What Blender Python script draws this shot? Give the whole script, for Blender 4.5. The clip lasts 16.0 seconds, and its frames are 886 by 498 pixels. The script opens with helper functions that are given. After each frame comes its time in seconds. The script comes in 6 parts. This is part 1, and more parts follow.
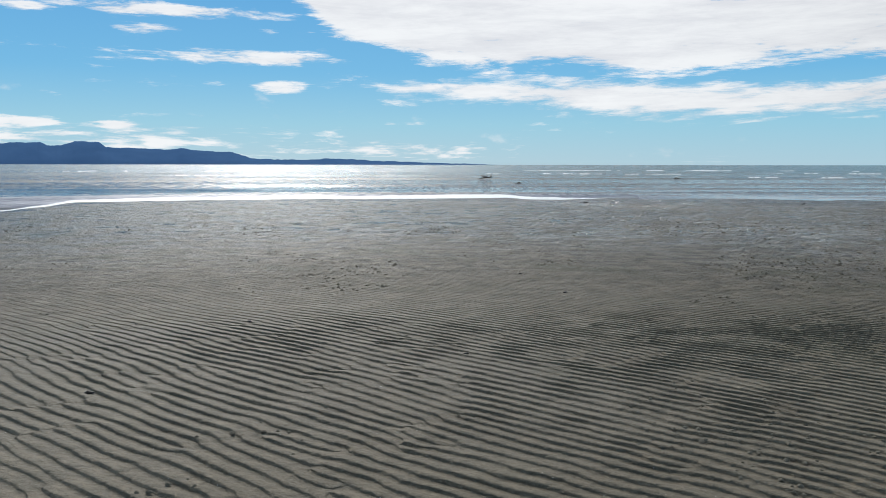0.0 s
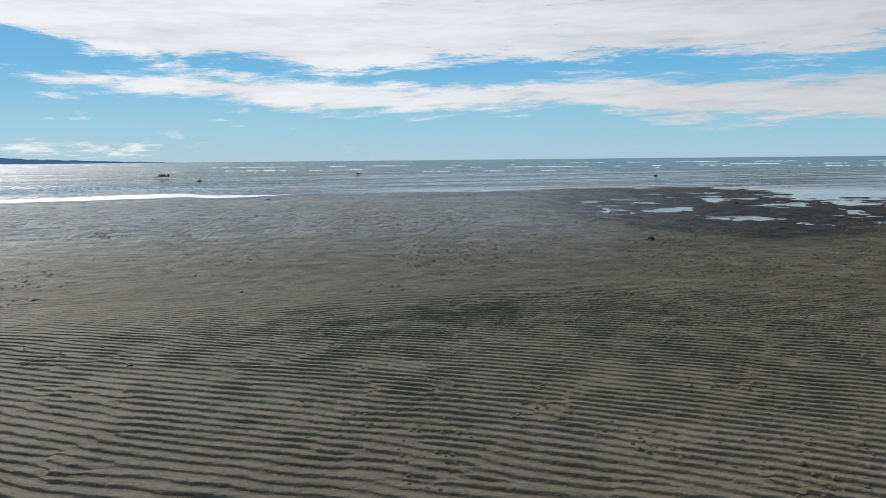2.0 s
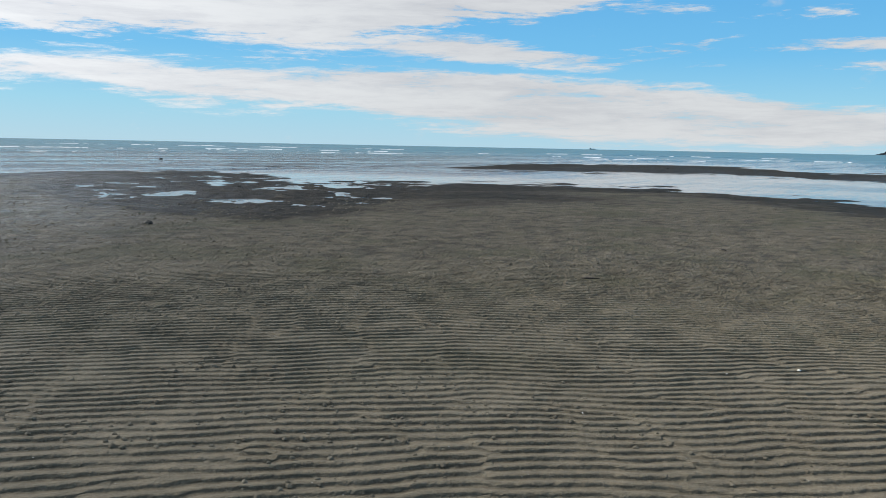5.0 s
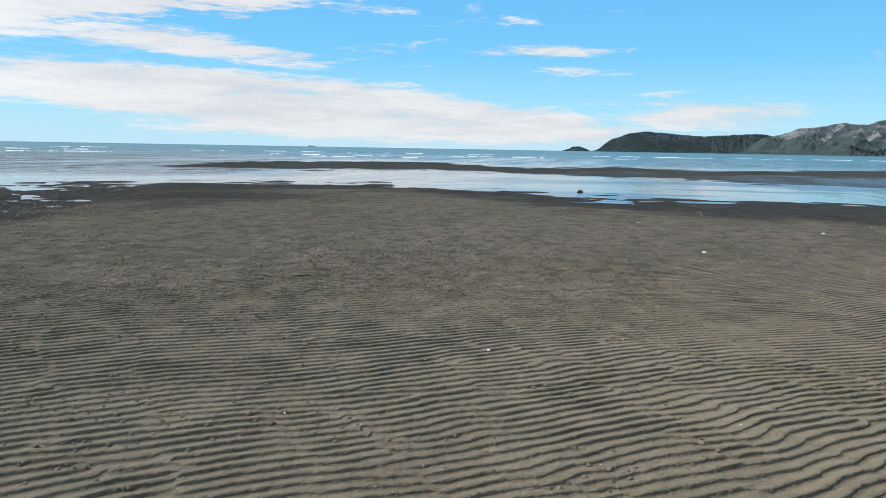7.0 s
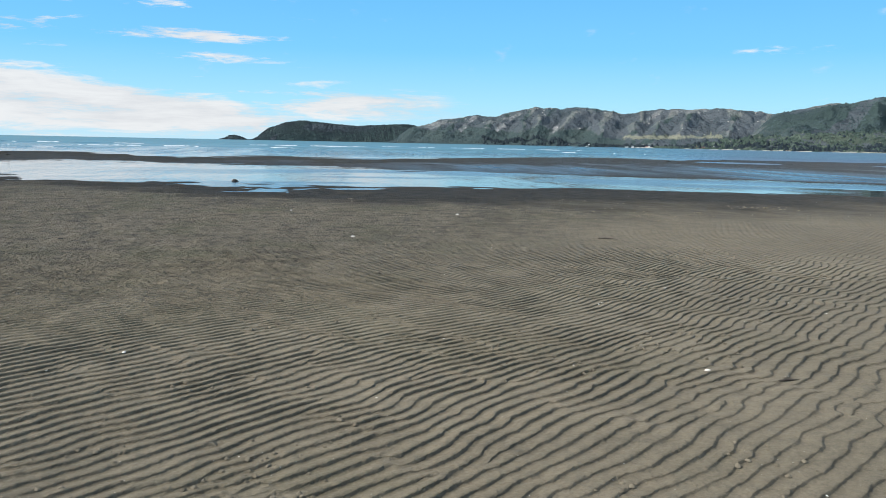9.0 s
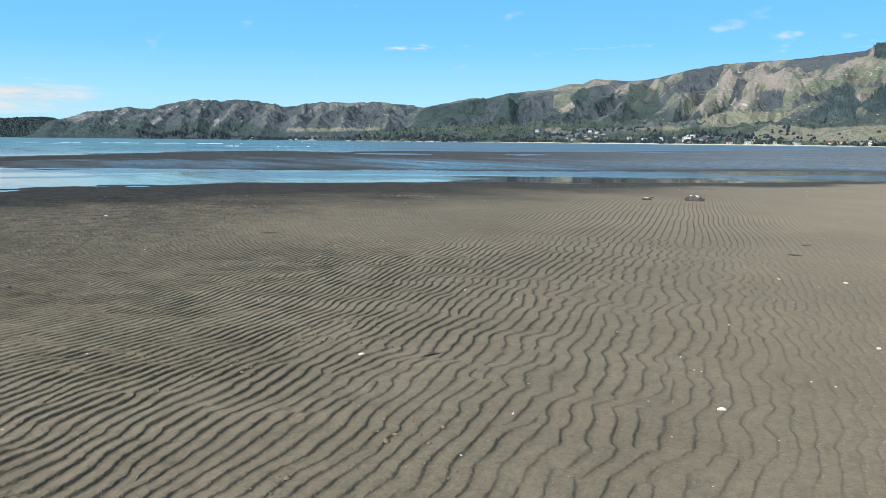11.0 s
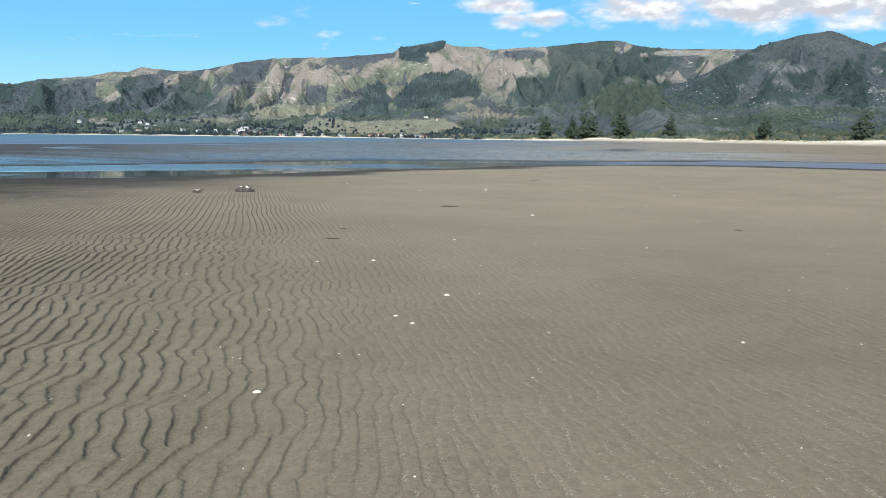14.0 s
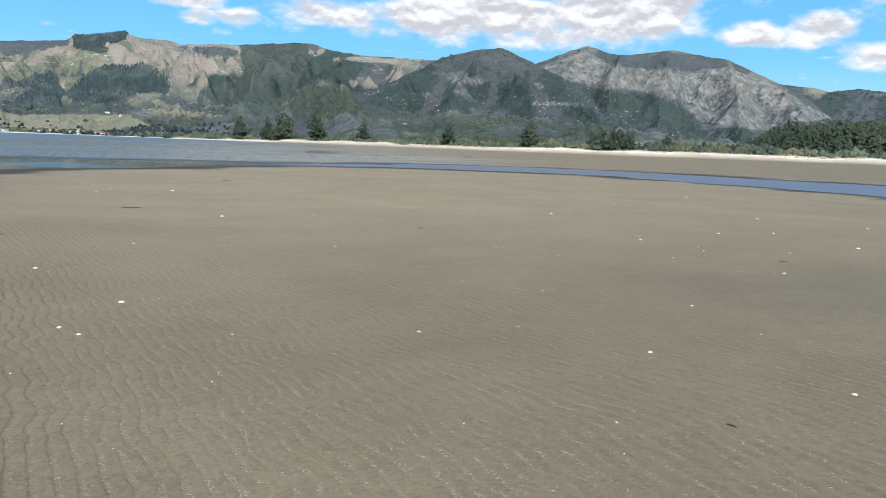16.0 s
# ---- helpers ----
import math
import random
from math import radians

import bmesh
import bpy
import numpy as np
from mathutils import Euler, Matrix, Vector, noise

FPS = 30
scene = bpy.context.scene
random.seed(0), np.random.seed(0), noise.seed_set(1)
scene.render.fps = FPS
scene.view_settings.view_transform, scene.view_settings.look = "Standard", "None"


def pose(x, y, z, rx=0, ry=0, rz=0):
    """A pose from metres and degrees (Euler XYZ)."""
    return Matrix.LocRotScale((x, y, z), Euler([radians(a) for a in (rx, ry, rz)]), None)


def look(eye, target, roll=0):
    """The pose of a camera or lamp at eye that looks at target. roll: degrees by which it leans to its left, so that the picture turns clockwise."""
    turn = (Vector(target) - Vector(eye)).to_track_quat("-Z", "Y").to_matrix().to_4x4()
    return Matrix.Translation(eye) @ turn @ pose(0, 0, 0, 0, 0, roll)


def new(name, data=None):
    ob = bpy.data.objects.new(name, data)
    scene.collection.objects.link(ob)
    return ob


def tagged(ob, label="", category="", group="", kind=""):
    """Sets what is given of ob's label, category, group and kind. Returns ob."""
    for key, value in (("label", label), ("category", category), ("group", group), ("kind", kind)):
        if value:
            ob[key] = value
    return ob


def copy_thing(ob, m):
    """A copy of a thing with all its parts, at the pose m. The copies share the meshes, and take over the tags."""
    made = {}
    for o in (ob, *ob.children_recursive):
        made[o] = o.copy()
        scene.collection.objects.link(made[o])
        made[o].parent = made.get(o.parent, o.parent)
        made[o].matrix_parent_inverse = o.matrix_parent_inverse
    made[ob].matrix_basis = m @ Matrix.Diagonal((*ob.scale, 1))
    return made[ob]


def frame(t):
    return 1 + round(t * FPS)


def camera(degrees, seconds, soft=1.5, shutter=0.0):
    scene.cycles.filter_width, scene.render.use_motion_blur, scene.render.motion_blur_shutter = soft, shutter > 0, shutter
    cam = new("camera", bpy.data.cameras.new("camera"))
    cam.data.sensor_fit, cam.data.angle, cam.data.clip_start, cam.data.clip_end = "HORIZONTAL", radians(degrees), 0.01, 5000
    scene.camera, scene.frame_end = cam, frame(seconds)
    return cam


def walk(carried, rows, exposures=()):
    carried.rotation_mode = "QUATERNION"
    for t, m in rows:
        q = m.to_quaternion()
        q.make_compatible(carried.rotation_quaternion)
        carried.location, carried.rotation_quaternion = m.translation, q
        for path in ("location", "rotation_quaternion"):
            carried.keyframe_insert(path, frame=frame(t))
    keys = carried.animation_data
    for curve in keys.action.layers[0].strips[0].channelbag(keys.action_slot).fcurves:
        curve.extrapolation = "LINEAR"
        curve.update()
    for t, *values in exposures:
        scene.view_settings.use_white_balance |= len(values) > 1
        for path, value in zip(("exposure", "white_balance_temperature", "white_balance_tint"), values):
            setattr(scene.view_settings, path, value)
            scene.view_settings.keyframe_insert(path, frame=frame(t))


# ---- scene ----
cam = camera(58.51, 16.0, soft=0.65)
PATH = [  # seconds, x, y, z, yaw, pitch, roll
    (0.0, -0.332, 0.328, 1.617, -0.23, -6.10, -0.07),
    (0.5, -0.295, 0.320, 1.621, -5.61, -6.14, 0.47),
    (1.0, -0.249, 0.337, 1.617, -11.93, -6.26, 0.32),
    (1.5, -0.207, 0.333, 1.615, -17.65, -6.44, -0.11),
    (2.0, -0.162, 0.310, 1.617, -22.65, -6.44, 0.55),
    (2.5, -0.110, 0.292, 1.614, -29.23, -6.40, 0.23),
    (3.0, -0.050, 0.310, 1.595, -35.78, -6.38, -0.39),
    (3.5, -0.010, 0.308, 1.592, -41.97, -7.20, -0.57),
    (4.0, 0.023, 0.294, 1.589, -47.33, -7.40, -0.75),
    (4.2, 0.031, 0.285, 1.588, -49.30, -7.44, -1.01),
    (6.3, 0.143, 0.164, 1.584, -69.71, -7.31, -0.74),
    (6.5, 0.138, 0.147, 1.588, -71.78, -7.30, -0.95),
    (7.0, 0.180, 0.097, 1.590, -76.94, -7.25, -0.99),
    (7.5, 0.176, 0.054, 1.594, -82.78, -7.18, -1.22),
    (8.0, 0.204, 0.022, 1.585, -88.18, -7.28, -0.96),
    (8.5, 0.215, -0.022, 1.581, -94.37, -7.43, -1.03),
    (9.0, 0.215, -0.082, 1.582, -101.16, -7.61, -1.13),
    (9.5, 0.198, -0.123, 1.584, -107.94, -7.62, -1.43),
    (9.7, 0.197, -0.147, 1.599, -110.69, -7.69, -1.04),
    (11.8, 0.083, -0.223, 1.606, -132.52, -8.46, -0.73),
    (12.0, 0.071, -0.230, 1.603, -134.56, -8.83, -0.67),
    (12.5, 0.055, -0.269, 1.598, -139.90, -8.96, -0.52),
    (13.0, 0.029, -0.297, 1.600, -144.04, -8.19, -0.17),
    (13.5, -0.008, -0.335, 1.598, -150.27, -8.17, -0.36),
    (14.0, -0.044, -0.356, 1.602, -156.08, -8.04, -0.61),
    (14.5, -0.081, -0.361, 1.597, -161.57, -7.87, -0.72),
    (15.0, -0.106, -0.361, 1.589, -167.00, -7.75, -1.48),
    (15.5, -0.139, -0.380, 1.581, -172.57, -7.60, -2.04),
    (16.0, -0.183, -0.391, 1.578, -177.62, -7.44, -1.95),
]
walk(cam, [(t, pose(x, y, z, 90 + p, r, w)) for t, x, y, z, w, p, r in PATH],
     [(0.0, -0.30), (2.0, -0.34), (3.0, -0.31), (4.2, -0.24), (6.5, 0.10), (9.0, 0.17), (12.0, 0.18), (16.0, 0.18)])

# ---------------------------------------------------------------- light
SUN_BEARING, SUN_HEIGHT = 347.0, 37.0   # degrees clockwise from +y, degrees above the horizon


def toward(bearing, height=0.0, r=1.0):
    b, h = radians(bearing), radians(height)
    return Vector((r * math.cos(h) * math.sin(b), r * math.cos(h) * math.cos(b), r * math.sin(h)))


sun = new("sun", bpy.data.lights.new("sun", "SUN"))
sun.data.energy, sun.data.angle, sun.data.color = 5.0, radians(0.5), (1.0, 0.95, 0.88)
sun.matrix_world = look((0, 0, 0), -toward(SUN_BEARING, SUN_HEIGHT))


class Nodes:
    """Short hand for building a node tree."""

    def __init__(self, tree):
        self.t = tree
        tree.nodes.clear()

    def n(self, kind, out=0, props=None, **ins):
        nd = self.t.nodes.new(kind)
        props = props or {}
        if "operation" in props:
            nd.operation = props["operation"]
        if props.get("use_clamp"):
            nd.use_clamp = True
        if "interpolation_type" in props:
            nd.interpolation_type = props["interpolation_type"]
        if "attribute_name" in props:
            nd.attribute_name = props["attribute_name"]
        for k, v in ins.items():
            key = int(k[1:]) if k[0] == "i" and k[1:].isdigit() else k.replace("_", " ")
            if isinstance(v, bpy.types.NodeSocket):
                self.t.links.new(v, nd.inputs[key])
            else:
                nd.inputs[key].default_value = v
        return nd.outputs[out] if len(nd.outputs) else None

    def m(self, op, a, b=0.0, c=0.0, clamp=False):
        return self.n("ShaderNodeMath", props={"operation": op, "use_clamp": clamp}, i0=a, i1=b, i2=c)

    def noise(self, vec, scale, detail=4.0, rough=0.55, out=0, distort=0.0):
        return self.n("ShaderNodeTexNoise", out, Vector=vec, Scale=scale, Detail=detail, Roughness=rough, Distortion=distort)

    def step(self, v, lo, hi, a=0.0, b=1.0):
        return self.n("ShaderNodeMapRange", props={"interpolation_type": "SMOOTHSTEP"}, i0=v, i1=lo, i2=hi, i3=a, i4=b)

    def mix(self, f, a, b, blend="MIX"):
        nd = self.t.nodes.new("ShaderNodeMix")
        nd.data_type, nd.blend_type = "RGBA", blend
        for i, v in ((0, f), (6, a), (7, b)):
            if isinstance(v, bpy.types.NodeSocket):
                self.t.links.new(v, nd.inputs[i])
            else:
                nd.inputs[i].default_value = v if i == 0 else (*v, 1.0)
        return nd.outputs[2]

    def attr(self, name):
        return self.n("ShaderNodeAttribute", 2, props={"attribute_name": name})

    def pos(self):
        return self.n("ShaderNodeNewGeometry", 0)

    def island(self):
        return self.n("ShaderNodeNewGeometry", 8)

    def objrand(self):
        return self.n("ShaderNodeObjectInfo", 5)

    def scaled(self, vec, x, y, z, rz=0.0):
        return self.n("ShaderNodeMapping", Vector=vec, Scale=(x, y, z), Rotation=(0, 0, radians(rz)))

    def bump(self, h, dist, strength=1.0, normal=None):
        kw = {"Normal": normal} if normal else {}
        return self.n("ShaderNodeBump", Height=h, Distance=dist, Strength=strength, **kw)


def material(name):
    mat = bpy.data.materials.new(name)
    mat.use_nodes = True
    k = Nodes(mat.node_tree)
    return mat, k


def surface(k, color, rough=0.8, normal=None, metal=0.0, ior=1.45, spec=0.5, **more):
    kw = {"Base_Color": color if isinstance(color, bpy.types.NodeSocket) else (*color, 1.0), "Roughness": rough, "Metallic": metal, "IOR": ior,
          "Specular_IOR_Level": spec, **more}
    if normal:
        kw["Normal"] = normal
    s = k.n("ShaderNodeBsdfPrincipled", **kw)
    k.n("ShaderNodeOutputMaterial", Surface=s)
    return s


# sky: clear blue with a sheet of high cloud over the sea, wisps, and cumulus over the hills
world = bpy.data.worlds.new("sky")
world.use_nodes = True
scene.world = world
k = Nodes(world.node_tree)
way = k.n("ShaderNodeTexCoord", 0)
sep = k.t.nodes.new("ShaderNodeSeparateXYZ")
k.t.links.new(way, sep.inputs[0])
wx, wy, wz = sep.outputs
# bearing from -90 to 270 and height, in degrees
bearing = k.m("ADD", k.m("MULTIPLY", k.m("ARCTAN2", k.m("MULTIPLY", wy, -1.0), wx), 57.2958), 90.0)
height = k.m("MULTIPLY", k.m("ARCSINE", wz), 57.2958)
blue = k.t.nodes.new("ShaderNodeTexSky")
blue.sky_type, blue.sun_disc = "NISHITA", False
blue.sun_elevation, blue.sun_rotation = radians(SUN_HEIGHT), radians(SUN_BEARING)
blue.altitude, blue.air_density, blue.dust_density, blue.ozone_density = 0.0, 1.0, 0.35, 1.6
ramp = k.t.nodes.new("ShaderNodeValToRGB")
els = ramp.color_ramp.elements
els[0].position, els[0].color = 0.0, (0.40, 0.62, 0.75, 1)
els[1].position, els[1].color = 1.0, (0.26, 0.33, 0.43, 1)
for q, c in ((0.035, (0.29, 0.60, 0.78, 1)), (0.08, (0.150, 0.48, 0.79, 1)), (0.17, (0.085, 0.36, 0.73, 1)), (0.30, (0.22, 0.36, 0.54, 1)), (0.5, (0.27, 0.35, 0.46, 1))):
    els.new(q).color = c
k.t.links.new(k.m("DIVIDE", height, 80.0, clamp=True), ramp.inputs[0])
nishita = k.n("ShaderNodeVectorMath", props={"operation": "SCALE"}, i0=blue.outputs[0], Scale=0.09)
sky = k.mix(0.92, nishita, ramp.outputs[0])
WISPS = [  # bearing, height, half width, half height, weight
    (332.8, 9.8, 2.2, 0.35, 0.75), (342, 10.1, 8.0, 0.55, 0.85), (339.8, 8.9, 3.2, 0.40, 0.65), (346, 7.3, 9.0, 0.60, 0.88), (348.7, 5.3, 2.0, 0.55, 0.78), (357.4, 2.9, 2.0, 0.2, 0.6),
    (331.5, 2.7, 4.5, 0.40, 0.85), (337.6, 2.6, 2.6, 0.40, 0.75), (338, 1.7, 11, 1.1, 0.62), (354, 1.1, 13, 0.7, 0.50),
    (82.6, 6.75, 7.0, 0.60, 0.74), (73.2, 6.9, 4.0, 0.60, 0.62), (80.5, 8.9, 3.5, 0.4, 0.50), (86.5, 5.5, 4.0, 0.5, 0.46), (95, 2.5, 9.0, 1.4, 0.80), (62.0, 8.6, 2.6, 0.3, 0.8), (47, 5.75, 5.0, 0.22, 0.7),
    (71, 9.4, 3.0, 0.5, 0.45),
]
# the two long sheets over the sea, and the torn strip between them: lower and upper edge by bearing
SHEETS = [
    ([(-12, 13), (-8, 9.6), (-5, 8.6), (-1, 7.4), (3, 6.9), (8, 6.9), (14, 6.3), (24, 6.9), (33, 7.1), (41, 7.2), (48, 6.7), (54, 7.7), (60, 8.9), (66, 9.6), (73, 11), (80, 15)],
     [(-12, 9), (-8, 14), (60, 15), (66, 11), (73, 9), (80, 8)]),
    ([(-6, 6), (-2, 4.9), (3, 4.6), (8, 4.0), (13, 3.3), (24, 3.3), (31, 3.4), (40, 2.5), (51, 2.2), (60, 1.0), (70, 0.4), (88, 0.3), (96, 3)],
     [(-6, 5.0), (-2, 5.6), (5, 6.1), (11, 5.8), (18, 5.5), (26, 5.1), (33, 5.5), (41, 5.4), (51, 5.5), (62, 5.2), (70, 4.6), (75, 4.1), (80, 3.5), (85, 2.8), (90, 2.0), (96, 1.0)]),
    ([(36, 8), (42, 6.6), (50, 6.1), (58, 6.0), (64, 5.7), (69, 5.6), (74, 7)],
     [(36, 7), (42, 7.0), (50, 7.2), (58, 7.7), (64, 6.9), (69, 6.1), (74, 6)]),
]
PUFFS = [
    (143.8, 7.7, 1.7, 0.45, 0.50), (148.1, 7.0, 1.3, 0.42, 0.48), (152.0, 6.9, 1.0, 0.3, 0.36), (160.8, 8.0, 1.8, 0.7, 0.72), (162.0, 7.2, 1.0, 0.45, 0.5), (167.2, 7.6, 1.2, 0.4, 0.5),
    (160, 9.1, 3.0, 0.7, 0.85), (163.5, 8.1, 2.6, 0.8, 0.70), (169, 8.8, 5.0, 1.1, 0.90), (174, 8.0, 4.0, 0.9, 0.75), (179, 9.0, 8, 1.9, 1.15), (190, 9.4, 5.5, 2.2, 1.30), (184, 7.8, 6, 1.0, 0.8),
    (198.5, 7.9, 2.2, 1.1, 1.0), (202, 8.2, 2.6, 1.2, 0.9), (206, 6.6, 3.2, 1.1, 0.8), (212, 10.0, 8, 2.0, 0.9), (181, 13.5, 26, 3.0, 0.9),
]


def field(rows, grow=1.0):
    total = None
    for b, h, hb, hh, w in rows:
        if b > 270:
            b -= 360
        dx = k.m("DIVIDE", k.m("SUBTRACT", bearing, float(b)), hb * grow)
        dy = k.m("DIVIDE", k.m("SUBTRACT", height, float(h)), hh * grow)
        d = k.m("SQRT", k.m("ADD", k.m("MULTIPLY", dx, dx), k.m("MULTIPLY", dy, dy)))
        v = k.n("ShaderNodeMapRange", props={"interpolation_type": "SMOOTHSTEP"}, i0=d, i1=0.25, i2=1.5, i3=float(w), i4=0.0)
        total = v if total is None else k.m("MAXIMUM", total, v)
    return total


comb = k.n("ShaderNodeCombineXYZ", i0=k.m("MULTIPLY", bearing, 0.066), i1=k.m("MULTIPLY", height, 0.46), i2=0.0)
warp = k.noise(comb, 1.7, 3, 0.5, out=1)
warp_v = k.noise(comb, 1.1, 4, 0.55)
comb2 = k.n("ShaderNodeVectorMath", props={"operation": "ADD"}, i0=comb,
            i1=k.n("ShaderNodeVectorMath", props={"operation": "SCALE"}, i0=warp, Scale=0.30))
streak = k.noise(comb2, 2.3, 12, 0.68)
combp = k.n("ShaderNodeCombineXYZ", i0=k.m("MULTIPLY", bearing, 0.15), i1=k.m("MULTIPLY", height, 0.3), i2=3.0)
puff = k.noise(combp, 2.4, 8, 0.55)


def edge_of(pairs):
    """A height over the bearing, in degrees, straight from point to point."""
    rampe = k.t.nodes.new("ShaderNodeValToRGB")
    lo_b, hi_b = pairs[0][0], pairs[-1][0]
    es = rampe.color_ramp.elements
    for q, (pb, ph) in enumerate(pairs):
        el = es[0] if q == 0 else es[len(es) - 1] if q == len(pairs) - 1 else es.new((pb - lo_b) / (hi_b - lo_b))
        v = ph / 16.0
        el.color = (v, v, v, 1)
    k.t.links.new(k.m("DIVIDE", k.m("SUBTRACT", bearing, float(lo_b)), float(hi_b - lo_b), clamp=True), rampe.inputs[0])
    return k.m("MULTIPLY", rampe.outputs[0], 16.0)


fray = k.m("ADD", k.m("MULTIPLY", k.m("SUBTRACT", streak, 0.5), 1.9), k.m("MULTIPLY", k.m("SUBTRACT", k.noise(comb2, 9.0, 6, 0.6), 0.5), 0.5))
high = k.step(k.m("ADD", field(WISPS), k.m("MULTIPLY", fray, k.step(bearing, 88.0, 104.0, 1.7, 0.6))), 0.36, 0.95)
for dense, (low_pairs, high_pairs) in zip((0.85, 1.12, 1.05), SHEETS):
    inside = k.m("MINIMUM", k.m("DIVIDE", k.m("SUBTRACT", height, edge_of(low_pairs)), 1.0), k.m("DIVIDE", k.m("SUBTRACT", edge_of(high_pairs), height), 0.8))
    inside = k.m("ADD", 0.52, k.m("MULTIPLY", k.m("MINIMUM", k.m("MAXIMUM", inside, -1.2), 1.0), 0.75))
    high = k.m("MAXIMUM", high, k.step(k.m("ADD", inside, k.m("MULTIPLY", fray, 1.9)), 0.26, dense))
low_f = field(PUFFS)
low = k.step(k.m("ADD", low_f, k.m("MULTIPLY", k.m("SUBTRACT", puff, 0.5), 2.0)), 0.24, 0.95)
cover = k.m("MAXIMUM", k.m("MULTIPLY", high, 0.95), low)
# heaps are bright where they bulge up and grey under their bases; the sheets are thin in streaks
puff_up = k.noise(k.n("ShaderNodeCombineXYZ", i0=k.m("MULTIPLY", bearing, 0.15), i1=k.m("ADD", k.m("MULTIPLY", height, 0.3), 0.12), i2=3.0), 2.4, 8, 0.55)
bulge = k.step(k.m("SUBTRACT", puff, puff_up), -0.10, 0.12, 0.66, 1.06)
thin = k.step(k.m("ADD", k.m("MULTIPLY", streak, 0.6), k.m("MULTIPLY", warp_v, 0.4)), 0.36, 0.62, 0.82, 1.0)
shade = k.m("ADD", k.m("MULTIPLY", bulge, low), k.m("MULTIPLY", thin, k.m("SUBTRACT", 1.0, low)))
cloud_col = k.mix(low, (0.97, 0.985, 1.0), (0.88, 0.90, 0.94))
cloud_col = k.mix(1.0, cloud_col, k.n("ShaderNodeCombineColor", i0=shade, i1=shade, i2=k.m("POWER", shade, 0.85)), "MULTIPLY")
bg_sky = k.n("ShaderNodeBackground", Color=sky, Strength=1.2)
# cloud toward the sun is lit through and brighter
bg_cloud = k.n("ShaderNodeBackground", Color=cloud_col, Strength=k.m("ADD", k.step(bearing, 10.0, 64.0, 1.18, 0.80), k.step(bearing, 115.0, 150.0, 0.0, 0.16)))
k.n("ShaderNodeOutputWorld", Surface=k.n("ShaderNodeMixShader", i0=cover, i1=bg_sky, i2=bg_cloud))

# ---------------------------------------------------------------- numbers


def vnoise(x, y, seed=0):
    """Smooth lattice noise, -1 to 1."""
    x, y = np.asarray(x, float), np.asarray(y, float)
    xi, yi = np.floor(x).astype(np.int64), np.floor(y).astype(np.int64)
    fx, fy = x - xi, y - yi
    fx, fy = fx * fx * fx * (fx * (fx * 6 - 15) + 10), fy * fy * fy * (fy * (fy * 6 - 15) + 10)

    def h(i, j):
        v = (i * 374761393 + j * 668265263 + seed * 1274126177) & 0xFFFFFFFF
        v = ((v ^ (v >> 13)) * 1103515245) & 0xFFFFFFFF
        v = ((v ^ (v >> 16)) * 2246822519) & 0xFFFFFFFF
        return ((v ^ (v >> 15)) & 0xFFFFFF) / 8388607.5 - 1.0

    a = h(xi, yi) * (1 - fx) + h(xi + 1, yi) * fx
    b = h(xi, yi + 1) * (1 - fx) + h(xi + 1, yi + 1) * fx
    return a * (1 - fy) + b * fy


def fbm(x, y, octaves=4, seed=0, gain=0.5):
    total, amp, norm = 0.0, 1.0, 0.0
    for o in range(octaves):
        total = total + amp * vnoise(x * 2.03 ** o + 17.3 * o, y * 2.03 ** o - 9.1 * o, seed + o)
        norm += amp
        amp *= gain
    return total / norm


def smooth(v, lo, hi):
    t = np.clip((v - lo) / (hi - lo), 0, 1)
    return t * t * (3 - 2 * t)


def bear(pairs, b):
    """Values along the bearing, from (bearing, value) pairs between -34 and 326 degrees."""
    a = np.array([p if p[0] < 327 else (p[0] - 360, p[1]) for p in pairs], float)
    a = a[np.argsort(a[:, 0])]
    return np.interp(b, a[:, 0], a[:, 1])


# ---------------------------------------------------------------- meshes


def mesh_np(name, verts, faces, mat, smooth_shade=True, attrs=None):
    """A mesh object from number arrays: verts (n, 3), faces (m, 3 or 4)."""
    me = bpy.data.meshes.new(name)
    verts, faces = np.asarray(verts, np.float32), np.asarray(faces, np.int32)
    n, m, c = len(verts), len(faces), faces.shape[1]
    me.vertices.add(n)
    me.vertices.foreach_set("co", verts.ravel())
    me.loops.add(m * c)
    me.loops.foreach_set("vertex_index", faces.ravel())
    me.polygons.add(m)
    me.polygons.foreach_set("loop_start", np.arange(0, m * c, c, dtype=np.int32))
    me.polygons.foreach_set("use_smooth", np.full(m, smooth_shade))
    me.update(calc_edges=True)
    for key, val in (attrs or {}).items():
        me.attributes.new(key, "FLOAT", "POINT").data.foreach_set("value", np.asarray(val, np.float32).ravel())
    me.materials.append(mat)
    return new(name, me)


def grid_faces(rows, cols, wrap=False):
    i, j = np.meshgrid(np.arange(rows - 1), np.arange(cols if wrap else cols - 1), indexing="ij")
    j2 = (j + 1) % cols
    return np.stack([i * cols + j, i * cols + j2, (i + 1) * cols + j2, (i + 1) * cols + j], -1).reshape(-1, 4)


def part(name, bm, mat, parent=None, label="", soft=False):
    me = bpy.data.meshes.new(name)
    bm.to_mesh(me)
    bm.free()
    for p in me.polygons:
        p.use_smooth = soft
    me.materials.append(mat)
    ob = new(name, me)
    ob.parent = parent
    if label:
        ob["label"] = label
    return ob


